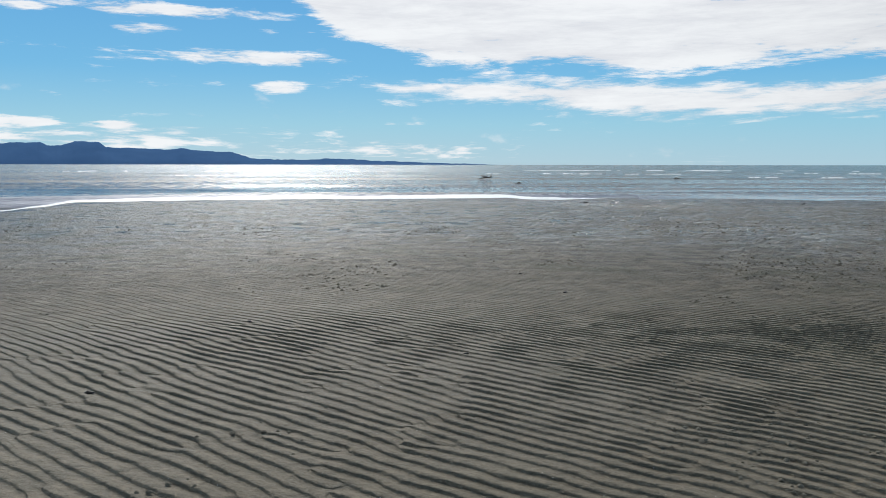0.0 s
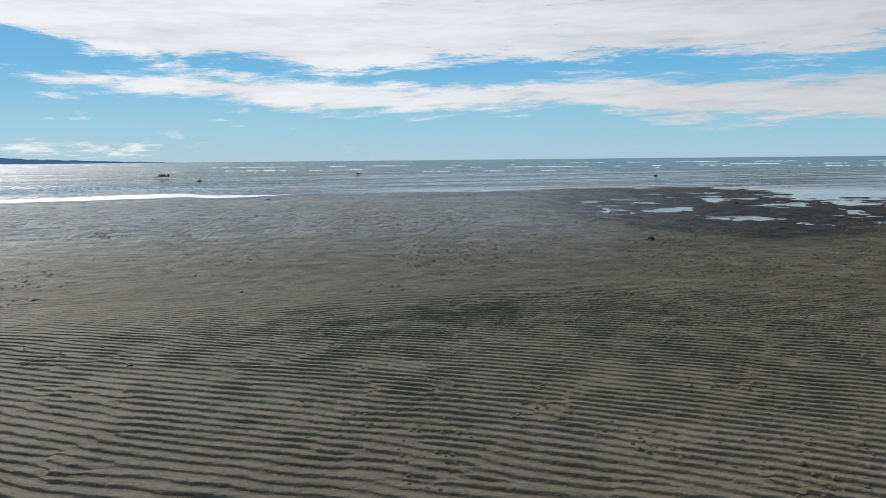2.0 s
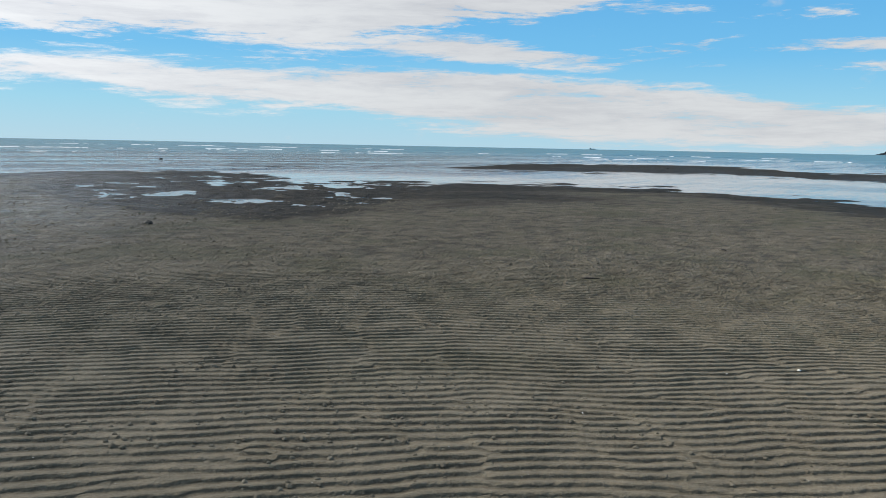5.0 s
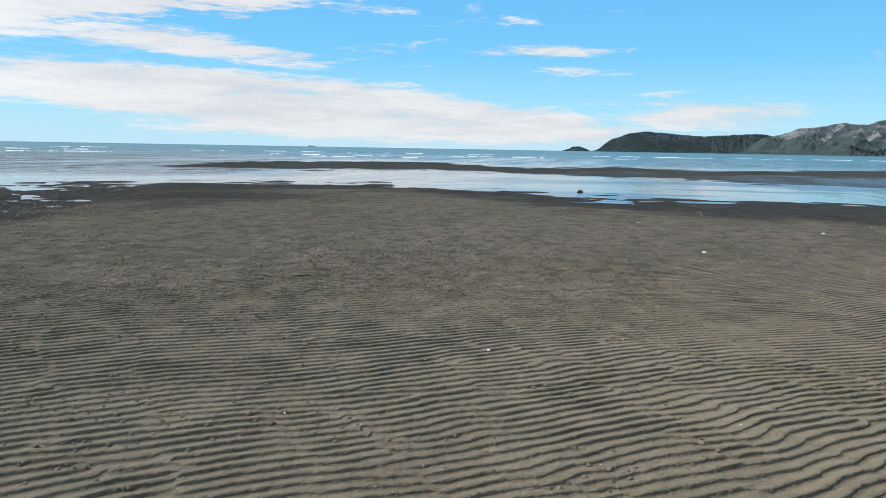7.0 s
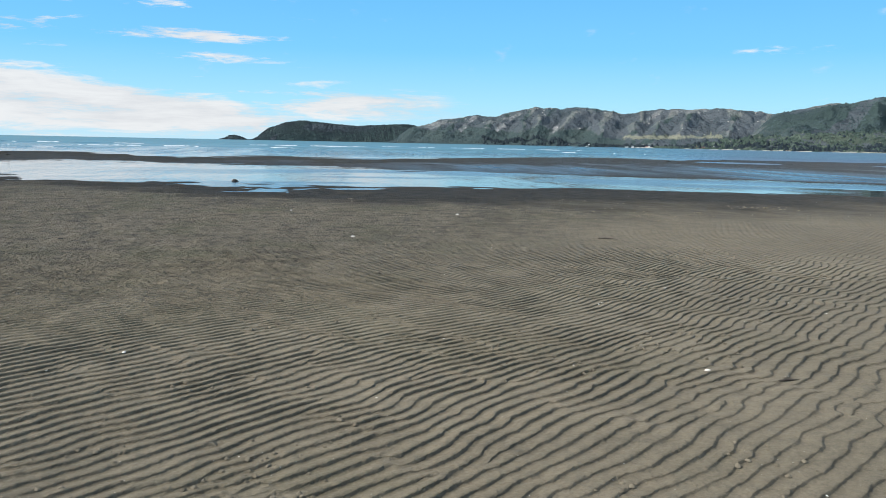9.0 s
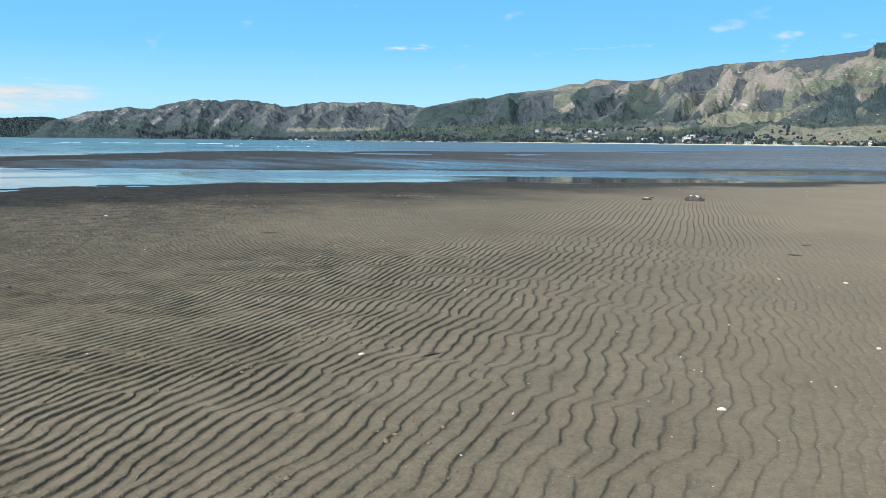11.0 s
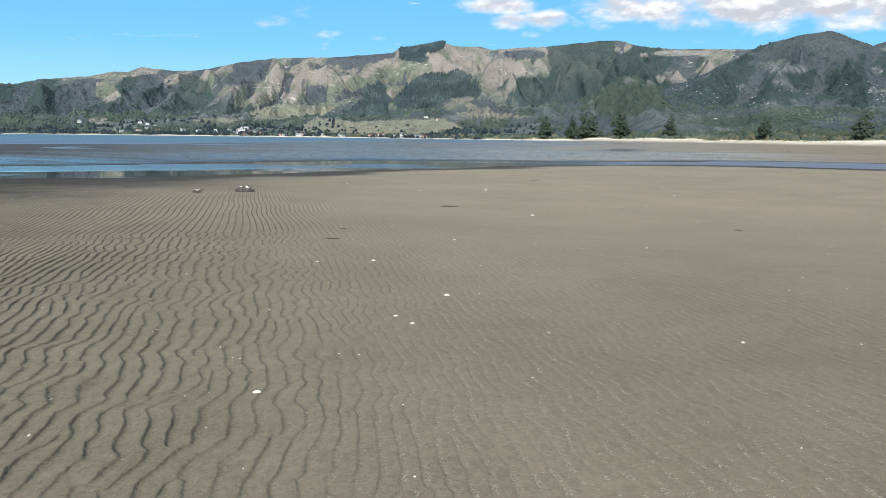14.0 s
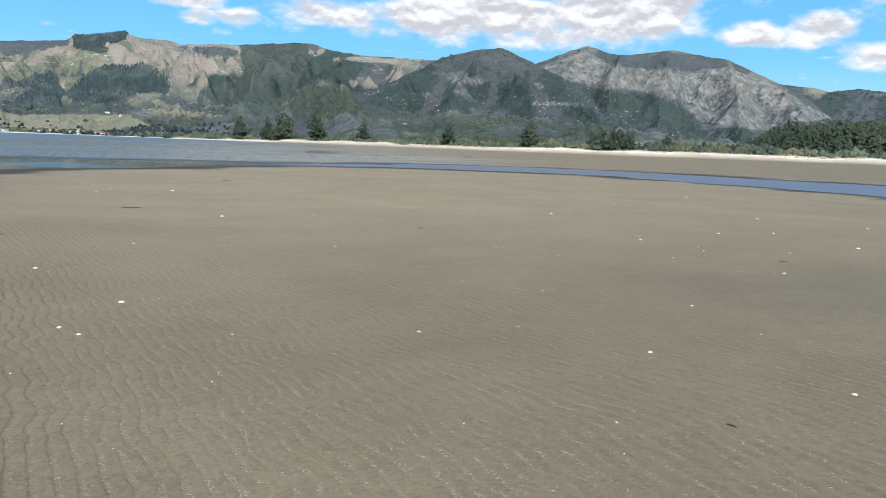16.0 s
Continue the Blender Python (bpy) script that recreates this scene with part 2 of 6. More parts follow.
def box(bm, cx, cy, cz, sx, sy, sz, rz=0.0):
    m = Matrix.Translation((cx, cy, cz)) @ Matrix.Rotation(radians(rz), 4, "Z") @ Matrix.Diagonal((sx, sy, sz, 1))
    return bmesh.ops.create_cube(bm, size=1, matrix=m)["verts"]


def tube(bm, pts, radii, sides=7):
    """A tapering tube through the points, closed at both ends."""
    rings = []
    for i, (p, r) in enumerate(zip(pts, radii)):
        p = Vector(p)
        d = (Vector(pts[min(i + 1, len(pts) - 1)]) - Vector(pts[max(i - 1, 0)])).normalized()
        a = d.orthogonal().normalized()
        b = d.cross(a)
        rings.append([bm.verts.new(p + r * (math.cos(t) * a + math.sin(t) * b)) for t in np.linspace(0, 2 * math.pi, sides, endpoint=False)])
    for u, v in zip(rings, rings[1:]):
        for j in range(sides):
            bm.faces.new((u[j], u[(j + 1) % sides], v[(j + 1) % sides], v[j]))
    bm.faces.new(rings[0][::-1])
    bm.faces.new(rings[-1])


def lump(bm, c, size, seed=0, rough=0.3, sub=2):
    """An uneven rounded lump."""
    vs = bmesh.ops.create_icosphere(bm, subdivisions=sub, radius=1)["verts"]
    for v in vs:
        q = v.co * (1 + rough * noise.noise(v.co * 1.4 + Vector((seed * 7.1, 0, 0))) + 0.5 * rough * noise.noise(v.co * 3.3 + Vector((0, seed * 3.7, 0))))
        v.co = Vector((c[0] + q.x * size[0], c[1] + q.y * size[1], c[2] + q.z * size[2]))
    return vs


# ---------------------------------------------------------------- materials
def ground_mat():
    mat, k = material("tidal_sand")
    p = k.pos()
    wet, bamp, mott, land = k.attr("wet"), k.attr("bamp"), k.attr("mott"), k.attr("land")
    turn = k.m("ARCTAN2", k.attr("knot_b"), k.attr("knot_a"))
    stray = k.m("MULTIPLY", k.m("SUBTRACT", k.noise(p, 13.0, 4, 0.65), 0.5), 0.20)      # crests are never quite even
    f = k.m("FRACT", k.m("ADD", stray, k.m("DIVIDE", k.m("ADD", k.attr("phase"), turn), 2 * math.pi)))
    ramp = k.t.nodes.new("ShaderNodeValToRGB")
    ramp.color_ramp.interpolation = "EASE"
    e = ramp.color_ramp.elements
    e[0].position, e[0].color = 0.0, (0, 0, 0, 1)
    e[1].position, e[1].color = 1.0, (0, 0, 0, 1)
    q = e.new(0.17)
    q.color = (1, 1, 1, 1)
    q = e.new(0.55)
    q.color = (0.72, 0.72, 0.72, 1)
    k.t.links.new(f, ramp.inputs[0])
    rip = ramp.outputs[0]
    grain = k.noise(p, 260, 2, 0.6)
    mid = k.noise(p, 9, 5, 0.6)
    big = k.noise(p, 0.55, 4, 0.55)
    drift = k.noise(k.scaled(p, 0.12, 0.5, 1, 40), 1.0, 5, 0.6)
    col = k.mix(k.step(big, 0.35, 0.65), (0.208, 0.171, 0.117), (0.252, 0.209, 0.146))
    col = k.mix(k.step(mid, 0.3, 0.7, 0, 0.6), col, (0.131, 0.115, 0.081))
    col = k.mix(k.step(grain, 0.25, 0.75, 0.0, 0.4), col, (0.30, 0.262, 0.190))
    col = k.mix(k.m("MULTIPLY", k.step(drift, 0.48, 0.70), k.m("MULTIPLY", mott, 0.5)), col, (0.085, 0.076, 0.054))
    # shade of the ripple troughs painted in, over the damp, finer silt they hold
    col = k.mix(k.m("MULTIPLY", k.m("MULTIPLY", k.step(rip, 0.05, 0.50, 1.0, 0.0), k.attr("silt_shade")), 0.33), col, (0.068, 0.054, 0.037))
    # light and shade of the churned mounds painted in: damp hollows dark, tops pale
    lumps = k.noise(p, 2.5, 7, 0.66)
    pock = k.noise(p, 11.0, 3, 0.6)
    col = k.mix(k.m("MULTIPLY", k.m("MULTIPLY", k.step(lumps, 0.50, 0.40), mott), 0.52), col, (0.045, 0.038, 0.027))
    col = k.mix(k.m("MULTIPLY", k.m("MULTIPLY", k.step(lumps, 0.54, 0.62), mott), 0.65), col, (0.32, 0.27, 0.19))
    col = k.mix(k.m("MULTIPLY", k.m("MULTIPLY", k.step(pock, 0.62, 0.72), mott), 0.7), col, (0.045, 0.040, 0.030))
    # thin olive film of algae on the damp flats
    film = k.m("MULTIPLY", k.step(k.noise(p, 0.45, 5, 0.6), 0.50, 0.64), k.m("MULTIPLY", mott, 0.55))
    col = k.mix(film, col, (0.128, 0.122, 0.066))
    # broken shell
    vor = k.n("ShaderNodeTexVoronoi", 0, Vector=p, Scale=30.0)
    pick = k.n("ShaderNodeTexVoronoi", 1, Vector=p, Scale=30.0)
    chip = k.m("MULTIPLY", k.m("LESS_THAN", vor, 0.11), k.m("GREATER_THAN", k.n("ShaderNodeSeparateColor", 0, Color=pick), k.attr("clean")))
    col = k.mix(k.m("MULTIPLY", chip, 0.8), col, (0.66, 0.62, 0.54))
    # shell grit gathered along the faint ripples
    grit = k.m("MULTIPLY", k.step(k.noise(p, 85, 2, 0.7), 0.52, 0.64), k.m("MULTIPLY", k.step(rip, 0.75, 0.2), k.step(mid, 0.40, 0.62)))
    col = k.mix(k.m("MULTIPLY", grit, k.attr("grit")), col, (0.52, 0.47, 0.37))
    coarse = k.noise(p, 130, 3, 0.75)
    col = k.mix(k.step(coarse, 0.53, 0.72, 0.0, 0.55), col, (0.070, 0.061, 0.046))
    # clusters of grains, paler and darker
    clot = k.noise(p, 34, 4, 0.75)
    col = k.mix(k.step(clot, 0.50, 0.66, 0.0, 0.30), col, (0.34, 0.295, 0.215))
    col = k.mix(k.step(clot, 0.46, 0.34, 0.0, 0.36), col, (0.085, 0.073, 0.053))
    # the light's change by bearing is painted in: sand darkens away from the sun
    sand_tone = k.attr("sand_tone")
    col = k.mix(sand_tone, col, k.mix(1.0, col, (0.485, 0.51, 0.54), "MULTIPLY"))
    col = k.mix(k.m("MULTIPLY", k.m("POWER", wet, 1.2), 0.94), col, k.mix(k.step(lumps, 0.40, 0.60), (0.024, 0.021, 0.017), (0.050, 0.043, 0.033)))
    dune = k.mix(k.step(k.noise(p, 0.35, 4), 0.4, 0.6), (0.64, 0.60, 0.51), (0.52, 0.48, 0.40))
    turf = k.mix(k.step(k.noise(p, 0.06, 5), 0.35, 0.65), (0.10, 0.13, 0.04), (0.22, 0.21, 0.10))
    up = k.n("ShaderNodeSeparateXYZ", 2, i0=p)
    ashore = k.mix(k.step(k.m("ADD", up, k.m("MULTIPLY", k.noise(p, 0.15, 3), 1.6)), 3.0, 3.9), dune, turf)
    col = k.mix(land, col, ashore)
    rough = k.m("SUBTRACT", 0.68, k.m("MULTIPLY", k.attr("gloss"), k.step(k.noise(p, 1.1, 5, 0.7), 0.40, 0.62, 0.20, 0.46)))
    # single wet grains that catch the sun
    rough = k.m("SUBTRACT", rough, k.m("MULTIPLY", k.attr("gloss"), k.step(k.noise(p, 42, 2, 0.6), 0.60, 0.68, 0.0, 0.30)), clamp=True)
    rough = k.m("MAXIMUM", rough, 0.14)
    sheet = k.attr("film")
    rough = k.m("ADD", k.m("MULTIPLY", rough, k.m("SUBTRACT", 1.0, sheet)), k.m("MULTIPLY", sheet, k.step(k.noise(k.scaled(p, 0.1, 0.5, 1, -40), 1.0, 4, 0.6), 0.40, 0.60, 0.14, 0.34)))
    calm = k.m("SUBTRACT", 1.0, k.m("MULTIPLY", sheet, 0.985))
    bedh = k.m("ADD", k.m("MULTIPLY", rip, bamp),
               k.m("ADD", k.m("MULTIPLY", k.m("MULTIPLY", lumps, mott), k.m("ADD", 7.0, k.m("MULTIPLY", k.attr("gloss"), 9.0))), k.m("MULTIPLY", pock, k.m("ADD", 0.10, k.m("MULTIPLY", mott, 2.2)))))
    nrm = k.bump(k.m("MULTIPLY", bedh, calm), 0.040, 1.0)
    nrm = k.bump(k.m("MULTIPLY", k.m("ADD", grain, k.m("MULTIPLY", k.noise(p, 45, 3, 0.7), 2.0)), calm), 0.0030, 0.8, nrm)
    surface(k, col, rough, nrm, ior=1.34, spec=k.m("ADD", k.m("MULTIPLY", k.m("SUBTRACT", 1.0, wet), 0.14), k.m("MULTIPLY", k.m("MAXIMUM", k.attr("gloss"), sheet), 0.5)), Diffuse_Roughness=0.6)
    return mat


def water_mat():
    mat, k = material("shallow_sea_water")
    p = k.pos()
    chop = k.attr("chop")
    rip = k.noise(k.scaled(p, 1.0, 2.4, 1, -12), 1.5, 4, 0.6)
    swell = k.noise(k.scaled(p, 0.16, 0.75, 1, -12), 0.55, 5, 0.62)
    far = k.noise(k.scaled(p, 0.02, 0.16, 1, -12), 0.5, 5, 0.6)
    h = k.m("ADD", k.m("MULTIPLY", rip, 0.16), k.m("ADD", k.m("MULTIPLY", swell, 0.9), k.m("MULTIPLY", far, 3.0)))
    nrm = k.bump(k.m("MULTIPLY", h, chop), 1.0, 1.0)
    deep = k.attr("deep")
    lines = k.noise(k.scaled(p, 0.012, 0.20, 1, -12), 0.9, 5, 0.65)
    col = k.mix(deep, (0.050, 0.052, 0.050), (0.010, 0.095, 0.125))
    # ruffled water: the sky's pale blue reflection is painted into its colour
    col = k.mix(k.attr("ruffle_sheen"), col, (0.105, 0.127, 0.180))
    col = k.mix(k.m("MULTIPLY", k.step(lines, 0.5, 0.62), k.m("MULTIPLY", chop, 0.9)), col, k.mix(deep, (0.10, 0.10, 0.085), (0.03, 0.12, 0.13)))
    glit = k.m("ADD", k.noise(k.scaled(p, 3.2, 0.30, 1, -12), 1.0, 2, 0.6), k.m("MULTIPLY", k.m("SUBTRACT", lines, 0.5), 1.1))
    rough = k.m("ADD", 0.03, k.m("MULTIPLY", chop, k.m("MULTIPLY", k.step(glit, 0.42, 0.60, 0.05, 0.70), k.m("SUBTRACT", 1.0, k.m("MULTIPLY", deep, 0.45)))))
    rough = k.m("ADD", rough, k.m("MULTIPLY", k.attr("ruffle_sheen"), 0.42))
    face = k.m("MULTIPLY", k.step(lines, 0.44, 0.58), k.m("MINIMUM", k.m("MULTIPLY", chop, 2.0), 1.0))
    gleam = k.m("SUBTRACT", k.m("SUBTRACT", 0.5, k.m("MULTIPLY", deep, 0.26)), k.m("MULTIPLY", face, 0.16))
    s = k.n("ShaderNodeBsdfPrincipled", Base_Color=col, Roughness=rough, IOR=1.333, Specular_IOR_Level=gleam, Normal=nrm)
    # open water farther out: wave faces turned to the eye show the water's own colour
    body = k.n("ShaderNodeBsdfDiffuse", Color=k.mix(k.step(lines, 0.42, 0.60), (0.040, 0.150, 0.185), (0.070, 0.190, 0.215)))
    sheen = k.n("ShaderNodeBsdfGlossy", Color=(0.9, 0.95, 1.0, 1.0), Roughness=0.35, Normal=nrm)
    open_water = k.n("ShaderNodeMixShader", i0=0.26, i1=body, i2=sheen)
    k.n("ShaderNodeOutputMaterial", Surface=k.n("ShaderNodeMixShader", i0=k.m("MULTIPLY", deep, 0.85), i1=s, i2=open_water))
    return mat


def hill_mat():
    mat, k = material("hill_cover")
    p = k.pos()
    wood, rock, dry, past = k.attr("wood"), k.attr("rock"), k.attr("dry"), k.attr("pasture")
    fine = k.noise(p, 0.085, 6, 0.68)
    mid = k.noise(p, 0.018, 5, 0.6)
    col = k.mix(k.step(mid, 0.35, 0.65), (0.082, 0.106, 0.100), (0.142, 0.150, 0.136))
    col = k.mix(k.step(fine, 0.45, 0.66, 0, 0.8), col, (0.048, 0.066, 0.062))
    col = k.mix(k.m("MULTIPLY", dry, k.step(fine, 0.72, 0.50, 0.35, 0.98)), col, k.mix(k.step(k.noise(p, 0.008, 5, 0.62), 0.43, 0.66), (0.132, 0.152, 0.104), (0.270, 0.238, 0.186)))
    col = k.mix(k.m("MULTIPLY", past, 0.9), col, k.mix(mid, (0.155, 0.172, 0.104), (0.25, 0.238, 0.168)))
    col = k.mix(k.m("MULTIPLY", rock, k.step(k.noise(p, 0.05, 6, 0.7), 0.42, 0.64, 0.0, 0.85)), col, (0.27, 0.268, 0.255))
    col = k.mix(k.m("MULTIPLY", wood, 0.95), col, k.mix(k.attr("lush"), k.mix(fine, (0.022, 0.042, 0.040), (0.048, 0.072, 0.060)), k.mix(fine, (0.034, 0.052, 0.038), (0.076, 0.092, 0.062))))
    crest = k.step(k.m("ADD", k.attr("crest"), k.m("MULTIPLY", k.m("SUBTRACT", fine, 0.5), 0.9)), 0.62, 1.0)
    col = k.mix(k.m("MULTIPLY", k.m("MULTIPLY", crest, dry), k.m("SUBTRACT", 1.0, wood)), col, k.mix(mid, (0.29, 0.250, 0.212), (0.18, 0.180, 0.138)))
    # dark scrub of the gullies, with shade of the spurs' far faces painted in
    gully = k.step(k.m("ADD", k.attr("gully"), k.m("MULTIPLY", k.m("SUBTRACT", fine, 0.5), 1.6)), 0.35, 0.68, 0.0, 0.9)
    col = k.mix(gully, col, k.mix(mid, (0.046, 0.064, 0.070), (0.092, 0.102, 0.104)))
    # pale scars of tracks and slips
    scar = k.m("MULTIPLY", k.step(k.m("ABSOLUTE", k.m("SUBTRACT", k.noise(k.scaled(p, 1, 1, 2.2), 0.006, 3, 0.5, distort=0.6), 0.5)), 0.0, 0.006, 1, 0),
               k.m("MULTIPLY", k.m("MULTIPLY", k.step(mid, 0.42, 0.52), dry), k.m("SUBTRACT", 1.0, wood)))
    col = k.mix(k.m("MULTIPLY", scar, 0.75), col, (0.50, 0.46, 0.38))
    # distance haze painted in: all cover colours lifted and tinted blue
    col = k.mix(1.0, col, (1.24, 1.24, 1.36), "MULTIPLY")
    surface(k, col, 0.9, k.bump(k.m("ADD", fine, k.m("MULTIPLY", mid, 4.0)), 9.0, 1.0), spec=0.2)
    return mat


def leaf_mat(name, a, b, c):
    mat, k = material(name)
    r = k.island()
    n = k.noise(k.pos(), 0.7, 3, 0.6)
    col = k.mix(r, a, b)
    col = k.mix(k.step(n, 0.45, 0.75, 0, 0.6), col, c)
    col = k.mix(k.step(k.noise(k.pos(), 0.014, 4, 0.6), 0.46, 0.64, 0, 0.75), col, tuple(1.3 * v for v in c))
    surface(k, col, 0.75, k.bump(n, 0.5, 0.5), spec=0.25)
    return mat


def plain_mat(name, a, b, scale=6.0, rough=0.7, bump=0.004, metal=0.0):
    mat, k = material(name)
    p = k.n("ShaderNodeTexCoord", 3)
    n = k.noise(p, scale, 5, 0.6)
    col = k.mix(k.step(n, 0.3, 0.7), a, b)
    col = k.mix(k.m("MULTIPLY", k.objrand(), 0.35), col, tuple(0.6 * v for v in a))
    surface(k, col, rough, k.bump(n, bump, 0.8), metal=metal)
    return mat


def mountain_mat():
    """Far mountains across the bay, a plain backdrop whose blue haze is painted on and glows."""
    mat, k = material("distant_mountain")
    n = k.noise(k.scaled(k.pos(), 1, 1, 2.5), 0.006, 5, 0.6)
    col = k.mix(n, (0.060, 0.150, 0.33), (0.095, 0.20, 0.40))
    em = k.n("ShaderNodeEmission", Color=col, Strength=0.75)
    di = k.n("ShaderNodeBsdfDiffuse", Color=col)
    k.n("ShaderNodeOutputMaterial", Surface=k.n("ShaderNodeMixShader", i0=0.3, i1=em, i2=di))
    return mat


SAND, WATER, HILL, MOUNTAIN = ground_mat(), water_mat(), hill_mat(), mountain_mat()
# hill foliage greens are bluish: distance haze is painted into them
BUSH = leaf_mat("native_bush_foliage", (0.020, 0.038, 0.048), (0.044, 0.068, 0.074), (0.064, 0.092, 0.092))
# darkened copy of the bush colours, with the headland's shade painted in
BUSH_SHADED = leaf_mat("bush_foliage_shaded", (0.007, 0.014, 0.020), (0.015, 0.026, 0.034), (0.020, 0.032, 0.038))
LUSH = leaf_mat("lowland_tree_foliage", (0.020, 0.038, 0.034), (0.052, 0.078, 0.060), (0.084, 0.110, 0.082))
SCRUB = leaf_mat("grey_scrub_foliage", (0.042, 0.060, 0.062), (0.090, 0.104, 0.098), (0.125, 0.134, 0.122))
PINE = leaf_mat("pine_needles", (0.018, 0.032, 0.022), (0.038, 0.056, 0.034), (0.060, 0.075, 0.046))
DUNEBUSH = leaf_mat("dune_shrub_foliage", (0.050, 0.064, 0.036), (0.105, 0.105, 0.064), (0.14, 0.132, 0.085))
MARRAM = leaf_mat("dry_dune_grass", (0.28, 0.26, 0.18), (0.38, 0.35, 0.26), (0.22, 0.22, 0.15))
BARK = plain_mat("pine_bark", (0.09, 0.07, 0.05), (0.16, 0.12, 0.09), 3.0, 0.9, 0.03)
SHELL = plain_mat("bleached_shell", (0.82, 0.79, 0.72), (0.70, 0.64, 0.55), 40.0, 0.45, 0.0006)
WEED = plain_mat("wet_dark_seaweed", (0.012, 0.012, 0.009), (0.035, 0.028, 0.018), 30.0, 0.65, 0.003)
STICK = plain_mat("wet_driftwood", (0.035, 0.028, 0.022), (0.075, 0.060, 0.046), 25.0, 0.7, 0.003)
OUTCROP = plain_mat("pale_outcrop", (0.56, 0.54, 0.50), (0.38, 0.36, 0.33), 0.4, 0.9, 0.2)
ROCK = plain_mat("dark_wet_rock", (0.045, 0.040, 0.035), (0.10, 0.088, 0.072), 14.0, 0.55, 0.01)
FOAM = plain_mat("sea_foam", (0.85, 0.87, 0.88), (0.6, 0.65, 0.67), 1.2, 0.6, 0.05)

# ---------------------------------------------------------------- tidal flat
SEA = -0.12            # the water's level; the sand where the camera stands is at 0
K = 1.06
# outer edge of the near sandbank, then the two edges of the bar beyond the channel, by bearing (metres)
BANK = [(326, 29), (331, 31), (335, 38), (350, 38), (10, 39), (29, 43), (38, 49), (43, 47), (47, 34), (52, 37), (60, 39), (70, 38), (83, 33), (90, 29.5),
        (104, 30), (111, 31), (118, 32), (125, 33), (135, 34), (142, 35), (149, 37.5), (159, 45), (170, 54), (178, 55), (187, 54), (194, 50), (207, 40), (230, 34), (290, 30)]
BAR_IN = [(326, 900), (34, 900), (42, 49), (48, 57), (54, 57), (64, 53), (76, 58), (83, 52), (91, 50), (99, 44), (106, 44.5), (113, 44.5), (125, 45), (135, 46), (142, 49), (150, 54),
          (160, 56), (166, 57), (170, 60), (178, 67), (187, 69), (198, 63), (207, 58), (230, 50), (290, 40)]
BAR_OUT = [(326, 900), (34, 900), (42, 50), (50, 58), (56, 64), (64, 88), (71, 95), (76, 96), (83, 74), (89, 88), (97, 80), (103, 95), (112, 118), (122, 122), (135, 140),
           (145, 200), (150, 280), (158, 370), (166, 430), (170, 700), (173, 2500), (325, 2500)]
BEACH = [(326, 900), (40, 9000), (110, 9000), (114, 2600), (118, 1900), (125, 1400), (135, 1150), (150, 900), (160, 640), (170, 440), (180, 335), (190, 305),
         (207, 300), (250, 280), (300, 280), (316, 700)]


def crest_tables():
    """Along v (bearing 138): ripples per metre, and the shift of the crests that turns them as they run."""
    v = np.linspace(-40, 40, 1601)
    per = np.interp(v, [-6, -3.5, -1.2, 1.2, 3.2, 6], [8.7, 8.9, 10.5, 10.3, 8.3, 7.2])
    tilt = np.interp(v, [-7, -3.2, -1.0, 0.5, 3.0, 6.0, 9], [-0.16, -0.15, -0.07, 0.0, 0.07, 0.10, 0.10])
    per, tilt = (np.convolve(np.pad(q, 20, mode="edge"), np.hanning(43)[1:-1] / np.hanning(43).sum(), "valid") for q in (per, tilt))
    base_u = np.interp(v, [-4, 1, 3, 6], [3.4, 3.4, 1.5, 1.5])
    slope = per * tilt - base_u * np.gradient(per, v)
    return v, per, np.cumsum(slope) * (v[1] - v[0])


CREST_V, CREST_PER, CREST_SHIFT = crest_tables()


def crest_course(u, v):
    """How far the crests are shifted across themselves at a place: their smooth, bowed course."""
    bow = np.clip(v, 0, 7.5)               # farther out the crests bow round
    back = np.clip(v, -4, 0)
    w = 0.023 * bow * bow * smooth(u, 0.5, 7.5) + 0.30 * smooth(u, 1.5, 10.5) * (np.clip(v, 1.0, 7) - 3.0) + 0.035 * back * back * smooth(u, 4.5, 8.0)
    w = w - 0.12 * np.clip(-1.4 - u, 0, 4) * np.clip(v - 3.5, -6, 2)      # crests swing round on the bare sand
    return w + (np.interp(v, CREST_V, CREST_PER) / 9.3 - 1) * 5.0 * np.tanh(u / 5.0) + np.interp(v, CREST_V, CREST_SHIFT) / 9.3


def ripple_phase(x, y, detail=1.0):
    """Phase of the wave ripples: crests run to bearings between 120 and 155, bowed, with wandering and forked lines."""
    u = x * math.sin(radians(48)) + y * math.cos(radians(48))
    v = x * math.sin(radians(138)) + y * math.cos(radians(138))
    bent = smooth(v, 0.8, 4.0)          # lines wander more on this side
    w = 0.10 * vnoise(x / 2.4, y / 2.4, 3) + detail * (0.012 + 0.034 * bent) * vnoise(u / 0.8, v / 0.34, 5)
    w = w + detail * (0.004 + 0.013 * bent) * vnoise(u / 0.30, v / 0.12, 6)
    # forked and broken crests: knots about which neighbouring sets of lines fall out of step
    a = 2.5 * (1 - detail) + 0.34 - 0.18 * bent + vnoise(u / 0.62, v / 0.48, 7) + 0.35 * vnoise(u / 0.25, v / 0.2, 8)
    b = vnoise(u / 0.66 + 40, v / 0.52, 9) + 0.35 * vnoise(u / 0.26, v / 0.21 + 9, 10)
    return 2 * math.pi * 9.3 * (u + w + crest_course(u, v)), a, b


def ripple_shape(ph):
    f = ph / (2 * math.pi)
    f = f - np.floor(f)
    return np.where(f < 0.18, 0.5 - 0.5 * np.cos(math.pi * f / 0.18), 0.5 + 0.5 * np.cos(math.pi * (f - 0.18) / 0.82))


